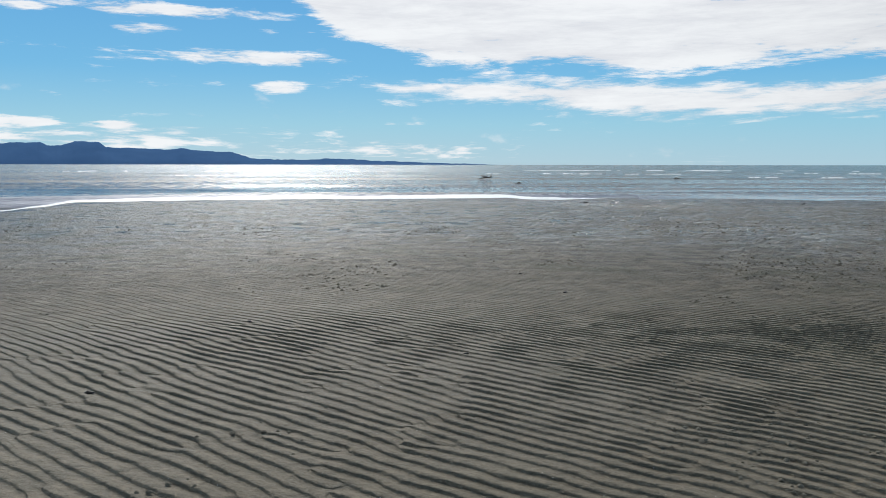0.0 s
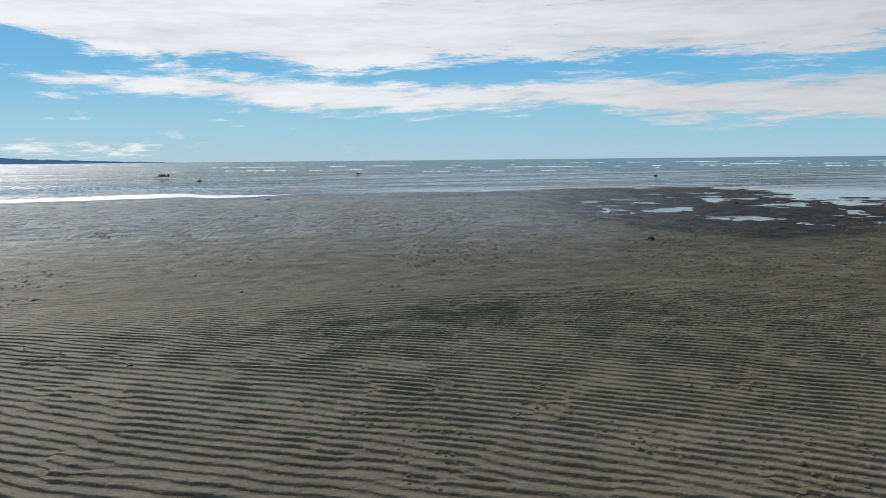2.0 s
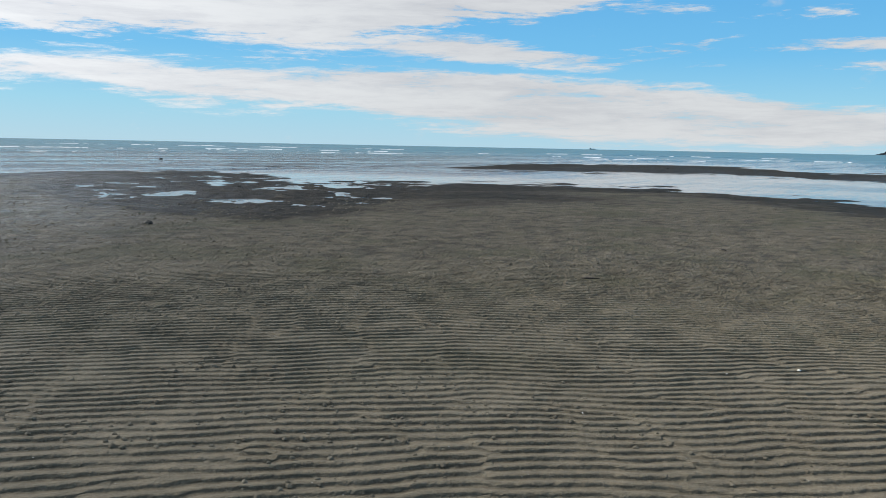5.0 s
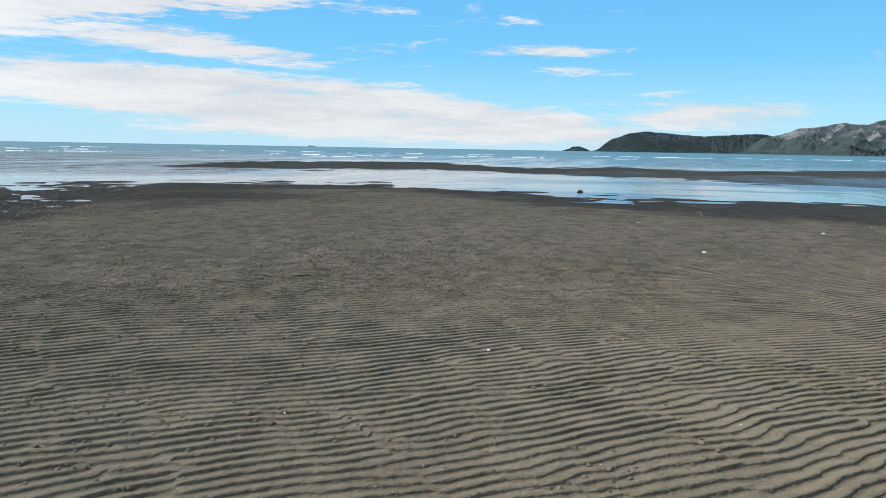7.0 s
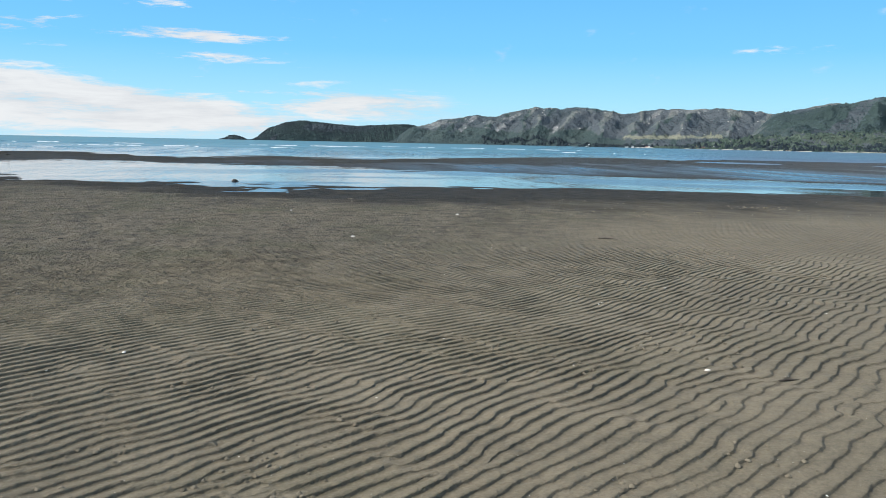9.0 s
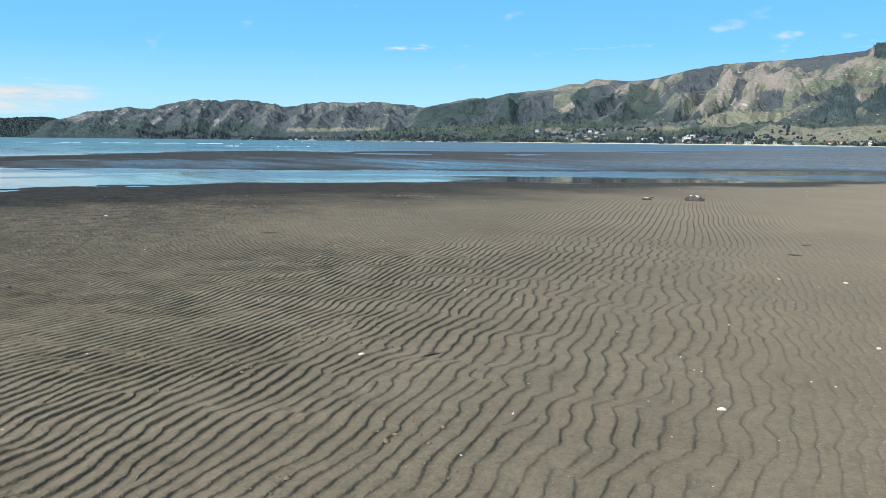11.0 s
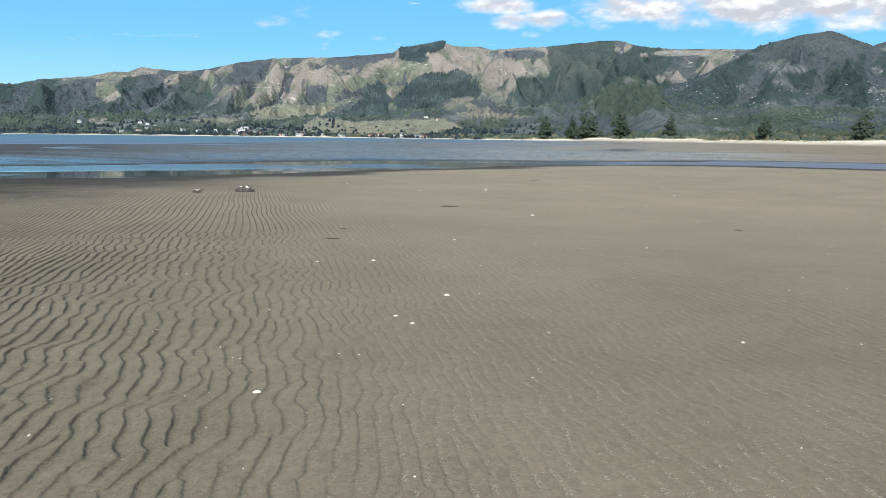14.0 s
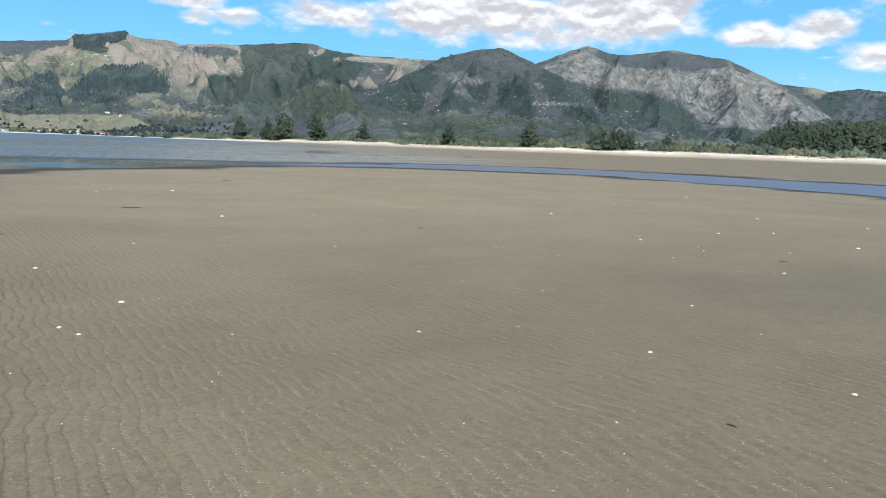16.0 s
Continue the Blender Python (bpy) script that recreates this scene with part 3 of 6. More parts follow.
def bed(x, y):
    """The lie of the sand without its ripples: height, and how wet it is."""
    r, b = np.hypot(x, y), np.degrees(np.arctan2(x, y))
    b = np.where(b < -34, b + 360, b)
    edge, inner, outer, beach = (bear(t, b) for t in (BANK, BAR_IN, BAR_OUT, BEACH))
    edge, inner, outer = edge * K, inner * K, outer * K
    along = np.radians(b) * 40.0          # metres along the water's edge
    ragged = 2.0 * fbm(along / 14, r / 5, 4, 11, 0.6) + 1.9 * fbm(along / 3.4, r / 0.9, 3, 15) * smooth(b, 15, 40) * (1 - 0.6 * smooth(b, 95, 120))
    ragged = ragged * smooth(r, 12, 26)
    inside = np.maximum(edge - r, np.minimum(r - inner, (outer - r) * 0.5)) + ragged * (1 + r / 90)
    z = SEA + np.clip(inside * 0.010, -2.5, 0.12)
    # standing pools on the low part of the bank
    low = np.exp(-(((b - 43) / 14.0) ** 2 + ((r - 31) / 13.0) ** 2))
    flat = smooth(low, 0.18, 0.62) * (r < edge)
    z = z * (1 - flat) + flat * (SEA + 0.021 + 0.11 * fbm(along / 1.5, r / 1.5, 5, 21, 0.68))
    fringe = smooth(inside, 11.0, 3.0) * smooth(inside, -3.0, 1.0) * smooth(b, 18, 45) * smooth(b, 150, 125)
    fringe = fringe * (1 - 0.8 * smooth(b, 86, 104))
    z = z + fringe * (0.10 * (1 - 0.5 * smooth(b, 95, 120)) * fbm(along / 2.4, r / 0.6, 4, 23, 0.6) - 0.034)
    # long shallow runnels on the wide flat before the beach
    runnel = fbm(b * 0.10, np.log(np.maximum(r, 1.0)) * 7.0, 3, 97)
    z = z - 0.15 * smooth(runnel, 0.10, 0.28) * smooth(r, 70, 110) * smooth(b, 108, 122) * smooth(b, 178, 164)
    slope = (-0.0080 * x + 0.0084 * y) * np.exp(-(r / 9.0) ** 2)
    ashore = smooth(r - beach + 5 * fbm(x / 40, y / 40, 3, 31), 0, 14)
    rise = ashore * (1.9 + 1.5 * smooth(b, 112, 118) * smooth(b, 160, 148) + 0.9 * fbm(x / 17, y / 17, 3, 33)) + smooth(r - beach, 20, 300) * 1.5
    z = z + slope + rise
    over = z - SEA
    sand_tone = fbm(x / 4.5, y / 2.2, 4, 41)
    reach = 1.0 - 0.75 * smooth(b, 14, -4) - 0.62 * smooth(b, 125, 170)
    wet = smooth(over + 0.030 * sand_tone, 0.102 * reach + 0.012, 0.055 * reach) * smooth(r, 11, 18)
    wet = np.maximum(wet, (0.95 - 0.25 * smooth(b, 120, 150)) * smooth(r - inner, -3, 2) * smooth(r, 40, 46) * (1 - ashore) * smooth(b, 178, 150))
    wet = np.maximum(wet, 0.20 * smooth(r, 5.5, 14) * smooth(b, 14, 46) * smooth(b, 135, 95) * np.clip(0.75 + 0.6 * sand_tone, 0, 1) * (1 - ashore))
    wet = np.maximum(wet, smooth(inside + 4.5 * sand_tone, 15.0 + 9.0 * smooth(b, 78, 54), 6.5 + 6.0 * smooth(b, 78, 54)) * smooth(b, 34, 48) * smooth(b, 152, 130) * (1 - ashore))
    wet = np.maximum(wet, 0.30 * smooth(r, 55, 75) * (1 - ashore))
    gloss = smooth(over + 0.035 * sand_tone, 0.13, 0.03) * smooth(r, 12, 22) * (1 - ashore) * (1 - 0.8 * smooth(b, 24, 48))
    gloss = np.maximum(gloss, 0.9 * smooth(r, 8, 22) * smooth(b, 46, 26) * (b < 100))
    gloss = np.maximum(gloss, 0.12 * smooth(r, 3.0, 6.0) * smooth(b, 60, 10) * (1 - ashore))
    gloss = np.maximum(gloss, (0.40 + 0.5 * smooth(b, 125, 150)) * smooth(r - inner, 0, 6) * smooth(b, 88, 112) * smooth(b, 188, 160) * (1 - ashore))
    # water lies as a thin film on the low inner side of the bar
    film = smooth(r - inner, -2, 3) * (0.4 * smooth(b, 48, 60) + 0.6 * smooth(b, 86, 104)) * smooth(b, 190, 172) * (1 - ashore)
    film = film * smooth((r - inner) / np.maximum(np.minimum(outer, 3.0 * inner) - inner, 4.0) + 0.30 * sand_tone + 0.22 * fbm(x / 30, y / 9, 3, 47), 0.48, 0.18) * (0.45 + 0.45 * smooth(fbm(x / 40, y / 11, 4, 49), -0.25, 0.3))
    # small water-filled hollows that glitter toward the sun
    hollow = smooth(fbm(x / 0.38, y / 0.5, 3, 61, 0.6) + 0.35 * fbm(x / 6, y / 4, 2, 63), 0.02, 0.16)
    film = np.maximum(film, 0.5 * hollow * smooth(r, 12, 19) * smooth(inside, -2, 3) * smooth(b, 38, 22) * smooth(b, -30, -8))
    return z, np.clip(wet, 0, 1) * (1 - ashore), ashore, r, b, np.clip(np.maximum(gloss, wet * 0.15), 0, 1), film


def lie(b, r):
    """The surface of the sand at a bearing and distance, as a place."""
    x, y = r * math.sin(radians(b)), r * math.cos(radians(b))
    z = bed(np.array([x]), np.array([y]))[0][0]
    return Vector((x, y, float(z)))


def around(x, y):
    """Bearing between -34 and 326 degrees."""
    b = np.degrees(np.arctan2(x, y))
    return np.where(b < -34, b + 360, b)


FINE = [(326, 9.5), (0, 10), (20, 11), (38, 13), (55, 14.5), (150, 14.5), (165, 11), (205, 9), (214, 9), (224, 4), (312, 4), (320, 9)]   # reach of the finely modelled ripples

# near sand: a grid laid along the crests, close across them
us, vs = np.arange(-14, 19, 0.0132), np.arange(-10.4, 14.8, 0.082)
UC, VV = np.meshgrid(us, vs, indexing="ij")
UU = UC
for _ in range(3):
    UU = UC - crest_course(UU, VV)
c48, s48 = math.cos(radians(48)), math.sin(radians(48))
X = UU * s48 + VV * c48
Y = UU * c48 - VV * s48
kept = np.hypot(X, Y) < bear(FINE, around(X, Y))
faces = grid_faces(len(us), len(vs))
faces = faces[kept.ravel()[faces].any(axis=1)]
index = np.unique(faces)
number = np.zeros(UU.size, np.int64)
number[index] = np.arange(len(index))
near_x, near_y, near_faces = X.ravel()[index], Y.ravel()[index], number[faces]

# the flat beyond: rings about the near sand, wider and wider
cols = np.concatenate([np.arange(-34, 213, 0.28), np.arange(213, 326, 3.0)])
grow = np.linspace(0, 1, 118)[:, None]
first = 0.985 * bear(FINE, cols)[None]
rows = [first ** (1 - grow) * 62.0 ** grow]
ring = [62 * 1.02]
while ring[-1] < 1300:
    ring.append(ring[-1] * 1.02)
while ring[-1] < 4800:
    ring.append(ring[-1] * 1.036)
RR = np.concatenate([rows[0], np.repeat(np.array(ring)[:, None], len(cols), 1)])
BB = np.radians(cols)[None]
far_faces = grid_faces(len(RR), len(cols), True) + len(near_x)
X, Y = np.concatenate([near_x, (RR * np.sin(BB)).ravel()]), np.concatenate([near_y, (RR * np.cos(BB)).ravel()])
lap = np.concatenate([np.zeros(len(near_x)), np.repeat((np.arange(len(RR)) < 2) * 0.004, len(cols))])   # tucked under the near sand

Z, wet, ashore, r, b, gloss, film = bed(X, Y)
phase, knot_a, knot_b = ripple_phase(X, Y, 1 - smooth(r, 0.93 * bear(FINE, b), 1.02 * bear(FINE, b)))
# where the ripples are strong: fading to smooth sand past bearing 150 and to trampled, lumpy sand farther out over the sea side
patch = 0.85 + 0.24 * fbm(X / 1.7, Y / 1.7, 3, 51) + 0.30 * vnoise(X / 0.26, Y / 0.26, 53)
side = X * math.sin(radians(238)) + Y * math.cos(radians(238)) - 1.6 * smooth(Y, 0.0, 3.0) + 0.8 * fbm(X / 2.2, Y / 2.2, 3, 57)
amp = np.clip(patch, 0.25, 1.2) * (1 - 0.35 * smooth(side, -3.5, -1.2)) * (1 - 0.66 * smooth(side, -1.3, 1.6))
reach = bear([(326, 14), (0, 11), (20, 10), (45, 9.6), (60, 9.6), (75, 10.5), (85, 12), (95, 17), (105, 20), (130, 22), (145, 22), (160, 16), (207, 16), (300, 12)], b)
amp = amp * (1 - smooth(r, 0.75 * reach, 1.35 * reach) * 0.93) * (1 - wet)
fine_r = bear(FINE, b)
near = 1 - smooth(r, 0.72 * fine_r, 0.97 * fine_r)
amp = amp * (0.35 + 0.65 * smooth(np.hypot(knot_a, knot_b), 0.0, 0.16))
H = 0.018
amp = amp * (1 - 0.45 * smooth(r, 5.2, 8.5) * smooth(b, 60, 80) * smooth(b, 120, 100))
Z = Z + H * amp * near * (ripple_shape(phase + np.arctan2(knot_b, knot_a)) - 0.5) - lap
churned = bear([(326, 14), (0, 12), (20, 11), (45, 10.5), (60, 10.5), (75, 10.0), (85, 10.0), (95, 12), (105, 15), (115, 20), (130, 30), (160, 40), (300, 12)], b)
mott = (0.15 + 0.85 * smooth(r, 0.6 * churned, 1.3 * churned)) * smooth(b, 150, 110) + 0.10
mott = np.where(b > 207, 0.1, mott) * (1 - 0.4 * wet)
# painted brightness by bearing, darker away from the sun, plus random blotches
dim_by_bearing = bear([(326, 0.0), (350, 0.0), (20, 0.16), (45, 0.22), (60, 0.18), (85, 0.18), (110, 0.40), (130, 0.60), (170, 0.64), (207, 0.70), (300, 0.3)], b) + 0.16 * fbm(X / 3.5, Y / 3.5, 4, 91)
dim_by_bearing = dim_by_bearing + smooth(b, 125, 165) * (0.04 - 0.36 * smooth(r, 6, 22))
clean = 1 - 0.05 - 0.09 * smooth(b, 110, 170)
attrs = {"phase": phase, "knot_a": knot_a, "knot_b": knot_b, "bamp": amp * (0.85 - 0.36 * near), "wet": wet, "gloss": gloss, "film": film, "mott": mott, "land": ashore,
         "sand_tone": dim_by_bearing, "clean": clean, "silt_shade": amp * (1 - 0.92 * smooth(side, -1.2, 1.6)), "grit": smooth(side, -1.5, 1.5)}
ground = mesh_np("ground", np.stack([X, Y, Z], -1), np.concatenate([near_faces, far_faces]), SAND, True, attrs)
tagged(ground, "grey-brown tidal sand with wave ripples and wet patches", "sand flat", kind="structure")

wring = np.concatenate([np.geomspace(14, 400, 90), np.geomspace(420, 4900, 40)])
wcols = np.arange(-34, 326, 1.0)
WB, WR = np.meshgrid(np.radians(wcols), wring, indexing="xy")
bdeg = np.degrees(WB)
inner_w = bear(BAR_OUT, bdeg) * K
open_sea = np.where((bdeg < 42), smooth(WR, 36 + 30 * smooth(bdeg, 10, 25), 90 + 70 * smooth(bdeg, 10, 25)), smooth(WR, inner_w * 0.9, inner_w * 1.3))
glare = smooth(bdeg, 24, 4)          # water made rougher toward the sun, so that its glare spreads
chop = 0.03 - 0.026 * smooth(bdeg, 112, 122) * smooth(bdeg, 176, 162) * smooth(WR, 44, 40) + open_sea * (0.20 + 0.12 * smooth(WR, 100, 400) + 0.34 * glare * smooth(WR, 40, 80)) + 0.04 * (bdeg < 95) + 0.36 * smooth(bdeg, 70, 58) * smooth(bdeg, 4, 20) * smooth(WR, 44, 58) + 0.55 * glare * smooth(WR, 52, 46) + 0.12 * glare
ruffle_sheen = np.maximum(0.85 * smooth(bdeg, 160, 176) * smooth(bdeg, 300, 240), 0.35 * smooth(bdeg, 70, 95) * smooth(fbm(bdeg * 0.06, WR / 3.0, 3, 95), 0.02, 0.25)) * (1 - open_sea)
ruffle_sheen = np.maximum(ruffle_sheen, 0.7 * smooth(WR, 66, 90) * smooth(bdeg, 112, 124) * smooth(bdeg, 300, 240))
ruffle_sheen = np.maximum(ruffle_sheen, glare * smooth(WR, 52, 45))
deep = open_sea * smooth(WR, 70, 280) * (0.22 + 0.78 * smooth(bdeg, 8, 56)) * (1 - 0.6 * smooth(bdeg, 95, 115))
water = mesh_np("water", np.stack([WR * np.sin(WB), WR * np.cos(WB), np.full_like(WR, SEA)], -1).reshape(-1, 3),
                grid_faces(len(wring), len(wcols), True), WATER, True, {"chop": chop, "deep": deep, "ruffle_sheen": ruffle_sheen})
tagged(water, "shallow blue-grey sea and still tidal channel", "sea", kind="structure")

# ---------------------------------------------------------------- hills


def within(px, py, corners):
    """1 inside the outline, 0 outside."""
    odd = np.zeros(np.shape(px), bool)
    for (x0, y0), (x1, y1) in zip(corners, corners[1:] + corners[:1]):
        if y0 != y1:
            odd ^= ((y0 > py) != (y1 > py)) & (px < (x1 - x0) * (py - y0) / (y1 - y0) + x0)
    return odd.astype(float)


def landform(name, label, b0, b1, nb, ns, crest, toe, top, seed, power=1.5, spur=0.5, fine=0.10, cover=None, patches=(), size=260.0, mat=HILL, floor=0.0, dark=0.0, dryness=0.3, relief=1.0, lush=0.0, jag=0.05, spurs=(), shapes=()):
    """A range of hills: its skyline by bearing (degrees up), the distance of its foot and of its crest."""
    b = np.linspace(b0, b1, nb)
    s = np.concatenate([np.linspace(0, 1, ns), [1.04, 1.1, 1.2]])
    S, B = np.meshgrid(s, b, indexing="ij")
    R0, R1 = bear(toe, B), bear(top, B)
    R = R0 + (R1 - R0) * S
    x, y = R * np.sin(np.radians(B)), R * np.cos(np.radians(B))
    el = bear(crest, b) + jag * fbm(b * 2.2, b * 0 + seed, 4, seed)
    t = np.clip(S, 0, 1)
    # spurs and gullies, with smaller ribs on their flanks
    wx_, wy_ = 0.28 * size * fbm(x / size, y / size, 2, seed + 7), 0.28 * size * fbm(x / size + 50, y / size, 2, seed + 8)
    ridge = 1 - np.abs(fbm((x + wx_) / size, (y + wy_) / size, 2, seed + 1, 0.35)) * 2.6
    ridge2 = 1 - np.abs(fbm((x + wx_) / (0.36 * size), (y + wy_) / (0.36 * size), 2, seed + 3, 0.4)) * 2.4
    ridge3 = 1 - np.abs(fbm((x + wy_) / (0.13 * size), (y + wx_) / (0.13 * size), 2, seed + 4)) * 2.4
    # spines running straight down the slope
    arc = np.radians(B) * 0.5 * (R0 + R1) / (0.40 * size) - 1.8 * t + 0.8 * fbm(x / size, y / size, 2, seed + 21)
    spine = 1 - 1.9 * np.abs(vnoise(arc, t * 0.8 + 0.3, seed + 22))
    rib = 1 - 1.9 * np.abs(vnoise(arc * 2.6 + 1.5 * t, t * 1.8 + arc * 0.5, seed + 24))
    # the great spurs, each from a bearing on the crest to one at the foot; scrub and painted shade darken the face away
    # from the sun
    lift, lee, spine_top = np.zeros_like(x), np.zeros_like(x), np.zeros_like(x)
    for b_top, b_foot, wide, dusk in spurs:
        axis = b_foot + (b_top - b_foot) * t + 0.30 * wide * fbm(x / 130, y / 130, 4, seed + 31 + int(b_top))
        off = (B - axis) / (wide * (0.65 + 0.5 * t))
        mine = np.clip(1 - np.abs(off), 0, 1) ** 1.15
        over = mine > lift
        lift = np.maximum(lift, mine)
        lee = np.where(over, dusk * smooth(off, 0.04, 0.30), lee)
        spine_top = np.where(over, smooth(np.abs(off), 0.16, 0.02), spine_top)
    hold = np.minimum(1, (1 - t) * 2.6) * np.minimum(1, t * 4)
    ribs = 0.35 if spurs else 1.0
    body = t ** power + relief * spur * hold * (0.26 * (ridge - 0.45) + ribs * (0.24 * (spine - 0.3) + 0.09 * (rib - 0.3)) + 0.17 * (ridge2 - 0.45) + 0.06 * (ridge3 - 0.45)) * (0.35 + 0.8 * t)
    body = np.maximum(body, 0.012 * t) + fine * 0.3 * fbm(x / 60, y / 60, 4, seed + 5, 0.55) * t * (1.1 - t) + 0.004
    body = body + (0.20 if name == "scrub_range" else 0.24) * lift * np.minimum(1, (1 - t) * 2.2 + 0.06) * np.minimum(1, t * 3)
    ratio = (body / R)[:ns].max(axis=0)
    kk = np.tan(np.radians(np.maximum(el, 0.01))) / ratio
    fall = np.clip(1 - (S - 1) * 4, 0, 1)
    z = floor + kk[None, :] * body * np.where(S > 1, fall, 1)
    ends = smooth(B, b0, b0 + 0.06 * (b1 - b0)) * smooth(B, b1, b1 - 0.06 * (b1 - b0))
    z = z * (0.02 + 0.98 * ends) - 1.0 * (S <= 0)
    E = np.degrees(np.arctan2(z - 1.6, R))
    q = y + 1.8 * z
    wood = np.clip(smooth(0.35 * fbm(x / 260, q / 260, 4, seed + 11) + 0.30 - ridge * 0.25 - spine * 0.25 - ridge2 * 0.18 - E / 14 + (cover or 0), 0.18, 0.30), 0, 1)
    wood = np.maximum(wood, 0.8 * smooth(0.5 * fbm(x / 150, q / 150, 4, seed + 12) + 0.28 * (E < 2.4) - 0.25 * ridge, 0.10, 0.24) * smooth(E, 2.9, 1.9) * (el.max() > 4))
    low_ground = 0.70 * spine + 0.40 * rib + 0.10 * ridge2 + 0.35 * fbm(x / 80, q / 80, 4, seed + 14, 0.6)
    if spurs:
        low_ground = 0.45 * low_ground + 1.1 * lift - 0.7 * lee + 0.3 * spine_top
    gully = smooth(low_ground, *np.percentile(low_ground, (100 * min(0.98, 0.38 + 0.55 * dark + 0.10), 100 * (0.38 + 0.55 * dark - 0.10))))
    rock = 0.35 * smooth(ridge2, 0.75, 1.0) * smooth(E, 1.2, 3)
    dry = dryness * smooth(E / max(el.max(), 0.1) + 0.35 * fbm(x / 340, q / 340, 3, seed + 13), 0.35, 0.75)
    past = np.zeros_like(z)
    jig = 0.55 * fbm(x / 210, q / 210, 4, seed + 17, 0.6) + 0.55 * fbm(x / 55, q / 55, 3, seed + 19) - 0.25 * ridge2
    for kind, pb, pe, hb, he in patches:
        qq = np.sqrt(((B - pb) / hb) ** 2 + ((E - pe) / he) ** 2) + jig * (0.25 if kind == "block" else 1.0)
        v = smooth(qq, 1.08, 0.96)
        if kind in ("wood", "block"):
            wood, past = np.maximum(wood, v), past * (1 - v)
        elif kind == "rock":
            rock, wood, gully = np.maximum(rock, v), wood * (1 - v), gully * (1 - 0.75 * v)
        elif kind == "dry":
            dry, wood = np.maximum(dry, v), wood * (1 - v)
        elif kind == "pasture":
            past, wood = np.maximum(past, v), wood * (1 - v)
        elif kind == "scrub":
            dry, wood, rock, gully = dry * (1 - v), wood * (1 - 0.6 * v), rock * (1 - 0.7 * v), np.maximum(gully, 0.7 * v)
    # stands and clearings with a shape of their own
    block = np.zeros_like(z)
    bj, ej = B + 0.16 * fbm(x / 35, q / 35, 3, seed + 41), E + 0.10 * fbm(x / 45, q / 45, 3, seed + 43)
    for kind, corners in shapes:
        v = within(bj, ej, corners)
        wood, past, gully = wood * (1 - v), past * (1 - v), gully * (1 - v * (kind != "scrub"))
        if kind == "pines":
            block, wood, rock = np.maximum(block, v), np.maximum(wood, v), rock * (1 - v)
        elif kind == "bush":
            wood = np.maximum(wood, 0.9 * v)
        elif kind == "scrub":
            gully, dry = np.maximum(gully, 0.9 * v), dry * (1 - v)
        elif kind == "pasture":
            past = np.maximum(past, v)
        elif kind == "rock":
            rock = np.maximum(rock, 0.9 * v)
        elif kind == "dry":
            dry = np.maximum(dry, v)
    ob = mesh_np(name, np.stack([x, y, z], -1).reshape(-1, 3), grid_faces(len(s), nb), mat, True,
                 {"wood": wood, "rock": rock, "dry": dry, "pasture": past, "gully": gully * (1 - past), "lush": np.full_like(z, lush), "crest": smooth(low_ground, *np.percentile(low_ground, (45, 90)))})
    tagged(ob, label, "hill", kind="structure")
    return {"x": x, "y": y, "z": z, "wood": wood, "rock": rock, "past": past, "block": block, "ns": ns, "R": R, "B": B, "E": E, "dry": dry}


def crowns(name, label, places, sizes, mat, tall=1.25, seed=0, category="woodland"):
    """Many small rounded or pointed tree crowns as one mesh."""
    rng = np.random.default_rng(seed)
    n = len(places)
    a = np.linspace(0, 2 * math.pi, 5, endpoint=False)
    tmpl = np.concatenate([[[0, 0, 1.0]], np.stack([0.62 * np.cos(a), 0.62 * np.sin(a), np.full(5, 0.62)], 1),
                           np.stack([np.cos(a + 0.6), np.sin(a + 0.6), np.full(5, -0.15)], 1)])
    tris = [[0, 1 + i, 1 + (i + 1) % 5] for i in range(5)]
    for i in range(5):
        j = (i + 1) % 5
        tris += [[1 + i, 6 + i, 1 + j], [1 + j, 6 + i, 6 + j]]
    tris = np.array(tris)
    v = tmpl[None] * (1 + rng.uniform(-0.28, 0.28, (n, 11, 3)))
    turn = rng.uniform(0, 2 * math.pi, n)
    c, s_ = np.cos(turn)[:, None], np.sin(turn)[:, None]
    vx, vy = v[..., 0] * c - v[..., 1] * s_, v[..., 0] * s_ + v[..., 1] * c
    stretch = tall * rng.uniform(0.75, 1.3, n)
    out = np.stack([vx * sizes[:, None], vy * sizes[:, None], v[..., 2] * (sizes * stretch)[:, None]], -1) + places[:, None]
    f = (tris[None] + (np.arange(n) * 11)[:, None, None]).reshape(-1, 3)
    ob = mesh_np(name, out.reshape(-1, 3), f, mat, False)
    return tagged(ob, label, category, kind="stuff")


def clumped(places, sizes, n, spread, shrink, rise, seed):
    """Breaks each crown into several smaller ones about it, narrower toward the top."""
    rng = np.random.default_rng(seed)
    out, ss = [], []
    for i in range(n):
        h = rng.random(len(places)) if rise else rng.uniform(0, 0.45, len(places))
        a, q = rng.uniform(0, 6.28, len(places)), np.sqrt(rng.random(len(places)))
        w = sizes * spread * q * (1 - 0.85 * h if rise else 1)
        out.append(places + np.stack([w * np.cos(a), w * np.sin(a), h * sizes * (rise or 1.0)], 1))
        ss.append(sizes * shrink * rng.uniform(0.65, 1.25, len(places)) * (1 - 0.55 * h if rise else 1))
    return np.concatenate(out), np.concatenate(ss)


